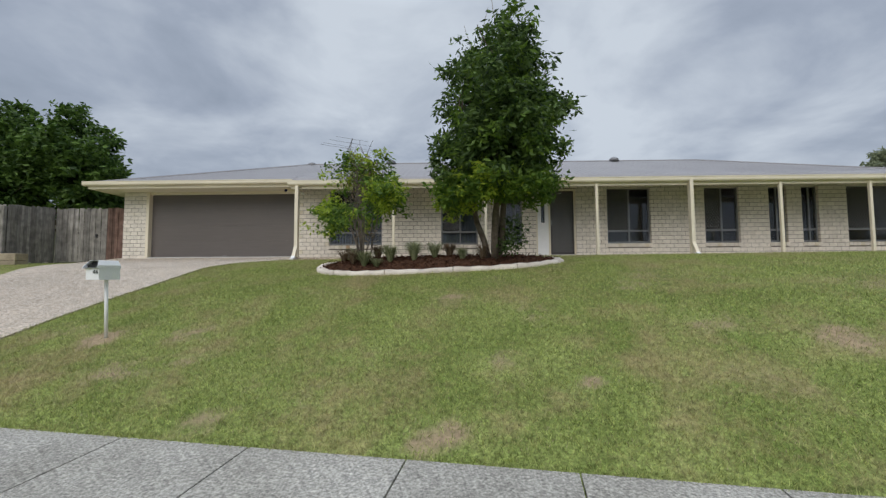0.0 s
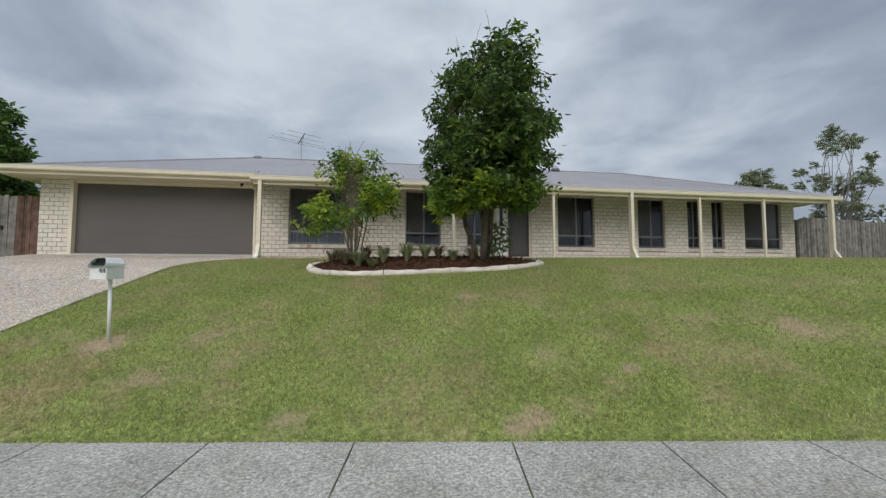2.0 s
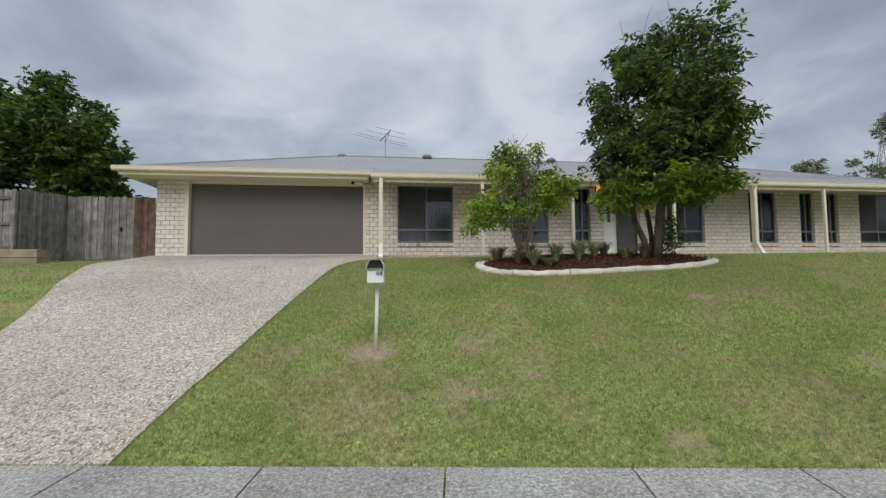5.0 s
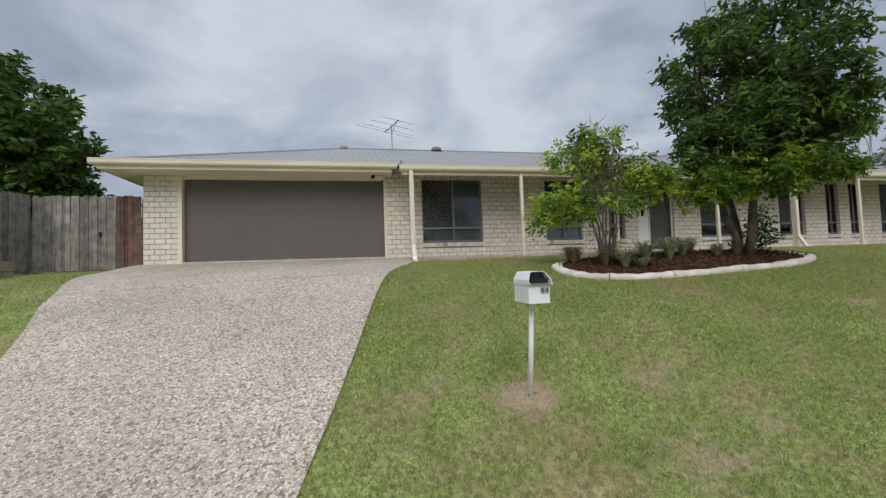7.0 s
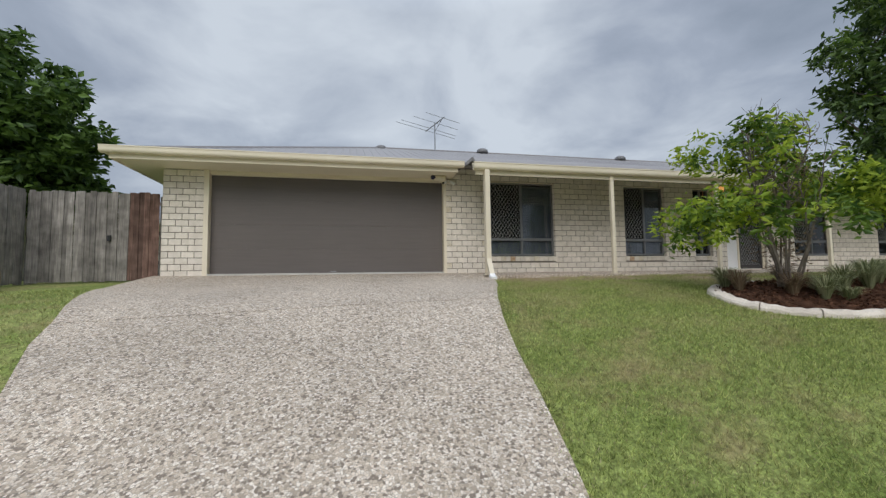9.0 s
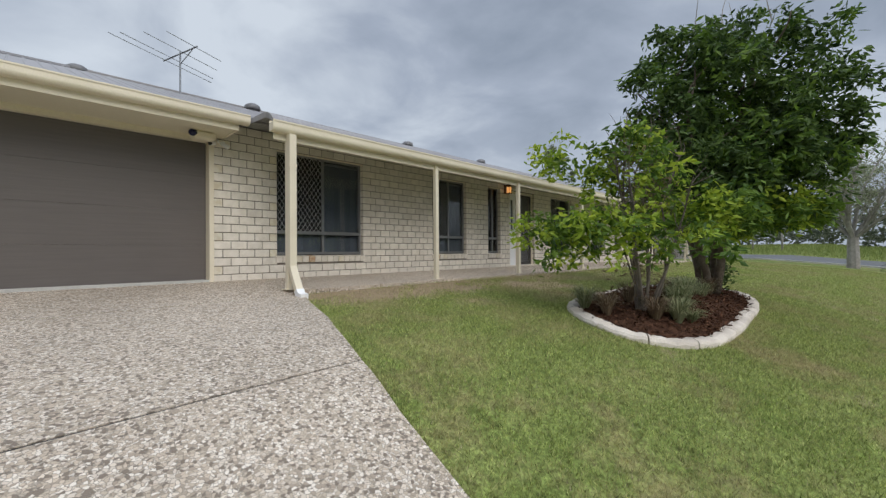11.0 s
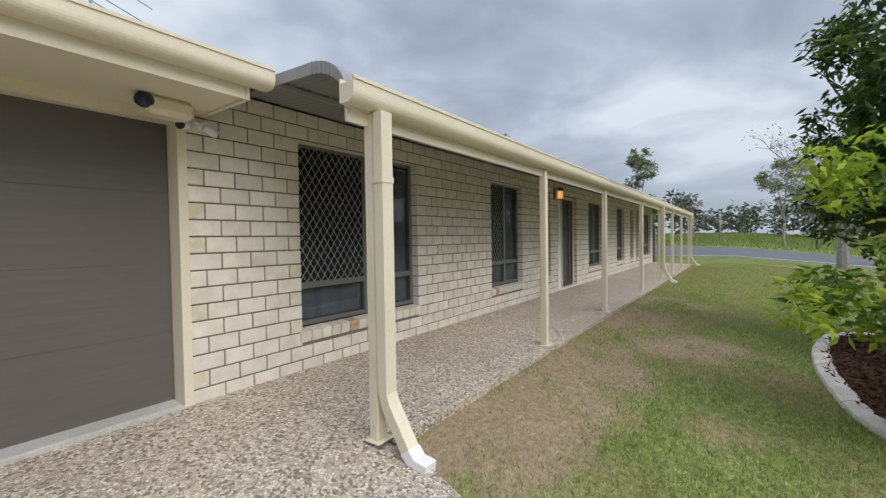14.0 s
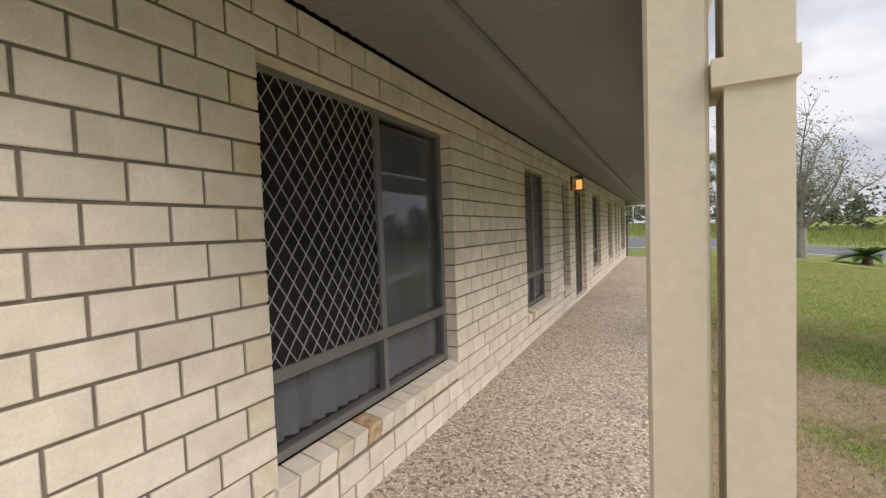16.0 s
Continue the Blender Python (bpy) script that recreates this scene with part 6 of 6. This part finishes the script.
# ---- bricks, course by course ----
def brick_verts(x0, x1, z0, z1, y0=WALL_Y, depth=0.10, c=0.004):
    """A brick with a chamfered face: eight corners in front, four behind."""
    return [(x0, y0 + c, z0), (x1, y0 + c, z0), (x1, y0 + c, z1), (x0, y0 + c, z1), (x0 + c, y0, z0 + c), (x1 - c, y0, z0 + c), (x1 - c, y0, z1 - c), (x0 + c, y0, z1 - c),
            (x0, y0 + depth, z0), (x1, y0 + depth, z0), (x1, y0 + depth, z1), (x0, y0 + depth, z1)]


BRICK_F = [(4, 5, 6, 7), (0, 1, 5, 4), (1, 2, 6, 5), (2, 3, 7, 6), (3, 0, 4, 7), (0, 8, 9, 1), (1, 9, 10, 2), (2, 10, 11, 3), (3, 11, 8, 0)]
brick_meshes = {}


def brick_mesh(w, h, mat, d=0.10):
    key = (round(w, 3), round(h, 3), mat.name, d)
    if key not in brick_meshes:
        brick_meshes[key] = raw_mesh("brick", brick_verts(0, w, 0, h, 0.0, d), BRICK_F, mat)
    return brick_meshes[key]


def course_runs(x0, x1, z0, z1, holes):
    """The stretches of a course that no opening cuts."""
    runs, x = [], x0
    for a, b, c, d in sorted(holes):
        if z0 < d - 0.02 and z1 > c + 0.02:
            if a > x:
                runs.append((x, a))
            x = max(x, b)
    if x < x1:
        runs.append((x, x1))
    return runs


def lay(wall, x0, x1, origin, holes, near):
    """Running bond; bricks left of near are single pieces, the rest one joined part."""
    rv, rf = [], []
    rng = random.Random(5)
    n = 0
    for k in range(-1, 19):
        z0, z1 = HEAD - 17 * COURSE + k * COURSE + GAP / 2, HEAD - 17 * COURSE + (k + 1) * COURSE - GAP / 2
        for a, b in course_runs(x0, x1, z0, z1, holes):
            shift = origin + (0.5 if k % 2 else 0) * BRICK_L
            first = math.floor((a - shift) / BRICK_L) - 1
            joints = [shift + i * BRICK_L for i in range(first, first + int((b - a) / BRICK_L) + 4)]
            joints = [p for p in joints if a + 0.075 < p < b - 0.075]
            ends = [a - GAP / 2 - 0.004] + joints + [b + GAP / 2 + 0.004]
            for p, q in zip(ends, ends[1:]):
                l, r = p + GAP / 2, q - GAP / 2
                j = rng.uniform(-0.0025, 0.0025)
                if l < near:
                    edge = (l - a < 0.01 or b - r < 0.01)
                    m = BRICK_STAINED if rng.random() < (0.75 if edge and r - l < 0.15 else 0.0) else BRICK
                    o = new("brick", brick_mesh(r - l, z1 - z0, m))
                    o.location = (l, WALL_Y + j, z0)
                    o.parent = wall
                    n += 1
                else:
                    s = len(rv)
                    rv += brick_verts(l, r, z0, z1, WALL_Y + j)
                    rf += [tuple(s + t for t in f) for f in BRICK_F]
    if rv:
        o = tagged(new("brickwork", raw_mesh("brickwork", rv, rf, BRICK)), "", "", "", "stuff")
        o.parent = wall
    return n


lay(wall_front, WALL_L, WALL_R, WALL_L, OPENINGS, -2.85)
lay(wall_pier, -11.445, -10.69, -11.445 - 0.0, [], -50)
# sills of bricks on edge
for x0, x1, _, _ in WINDOWS:
    n = max(3, round((x1 - x0 + 0.05) / 0.1235))
    w = (x1 - x0 + 0.05) / n
    for i in range(n):
        m = BRICK_RUST if (i == 5 and x0 < -4) or (i == 1 and -1 < x0 < 0) else BRICK_STAINED if i % 7 == 3 else BRICK
        o = new("sill_brick", brick_mesh(w - 0.009, 0.105, m, 0.13))
        o.location = (x0 - 0.025 + i * w + 0.004, WALL_Y - 0.014, SILL - 0.125)
        o.rotation_euler = (radians(9), 0, 0)
        o.parent = wall_front


# ---- turf blades ----
def turf(n, xr, yr, hmin, hmax, w, seed, keep, name, label, mat=None):
    nr = np.random.default_rng(seed)
    x, y = nr.uniform(*xr, n), nr.uniform(*yr, n)
    ok = keep(x, y, nr)
    x, y = x[ok], y[ok]
    m = len(x)
    a, h = nr.uniform(0, 2 * np.pi, m), nr.uniform(hmin, hmax, m)
    z = land(x, y) - 0.004
    v = np.empty((m, 3, 3))
    dx, dy = np.cos(a) * w, np.sin(a) * w
    v[:, 0] = np.stack([x - dx, y - dy, z], axis=1)
    v[:, 1] = np.stack([x + dx, y + dy, z], axis=1)
    lean = nr.normal(size=(m, 2)) * 0.55 * h[:, None]
    v[:, 2] = np.stack([x + lean[:, 0], y + lean[:, 1], z + h], axis=1)
    return tagged(new(name, raw_mesh(name, v.reshape(-1, 3), np.arange(m * 3).reshape(m, 3), mat or BLADE)), label, "grass", "", "stuff")


def on_lawn(x, y):
    right = x > np.interp(y, YS, XR) - 0.01
    left = x < np.interp(y, YL, XL) + 0.01
    return (right | left) & (y > edge_y(x) - 0.02) & (y < 11.49) & ~inside(closed_spline(BED, 2), x, y)


def thin(x, y, nr, base=1.0):
    return on_lawn(x, y) & (nr.uniform(size=len(x)) > 0.95 * bare_weight(x, y))


turf(560000, (-7.2, 6.0), (2.2, 11.5), 0.018, 0.05, 0.0036, 1, lambda x, y, nr: thin(x, y, nr) & (nr.uniform(size=len(x)) < (6.0 - x) / 4.5), "lawn_grass", "short lawn grass on the slope before the house")
turf(250000, (1.5, 16.0), (0.5, 11.5), 0.02, 0.055, 0.0055, 2, lambda x, y, nr: thin(x, y, nr) & (nr.uniform(size=len(x)) < (x - 1.5) / 4.5), "lawn_grass", "short lawn grass on the slope beside the house")
turf(40000, (-16.0, -9.0), (3.5, 11.5), 0.02, 0.05, 0.006, 3, thin, "lawn_grass", "short lawn grass beside the driveway")
# taller tufts hanging over the driveway and footpath edges
turf(60000, (-7.2, -4.8), (3.4, 11.4), 0.02, 0.05, 0.004, 4, lambda x, y, nr: on_lawn(x, y) & (np.abs(x - np.interp(y, YS, XR)) < 0.12 * nr.uniform(size=len(x)) + 0.02) & (y < 9.8), "edge_grass", "longer grass along the driveway edge")
turf(90000, (-7.0, 6.0), (2.0, 4.3), 0.02, 0.055, 0.004, 5, lambda x, y, nr: on_lawn(x, y) & (y - edge_y(x) < 0.10 * nr.uniform(size=len(x))), "edge_grass", "grass along the footpath edge")
turf(300000, (-7.2, 8.0), (2.4, 11.5), 0.010, 0.03, 0.003, 6, lambda x, y, nr: on_lawn(x, y) & (nr.uniform(size=len(x)) < 0.17 + 0.75 * bare_weight(x, y)), "dry_grass", "straw-coloured dry grass in the worn patches", STRAW)
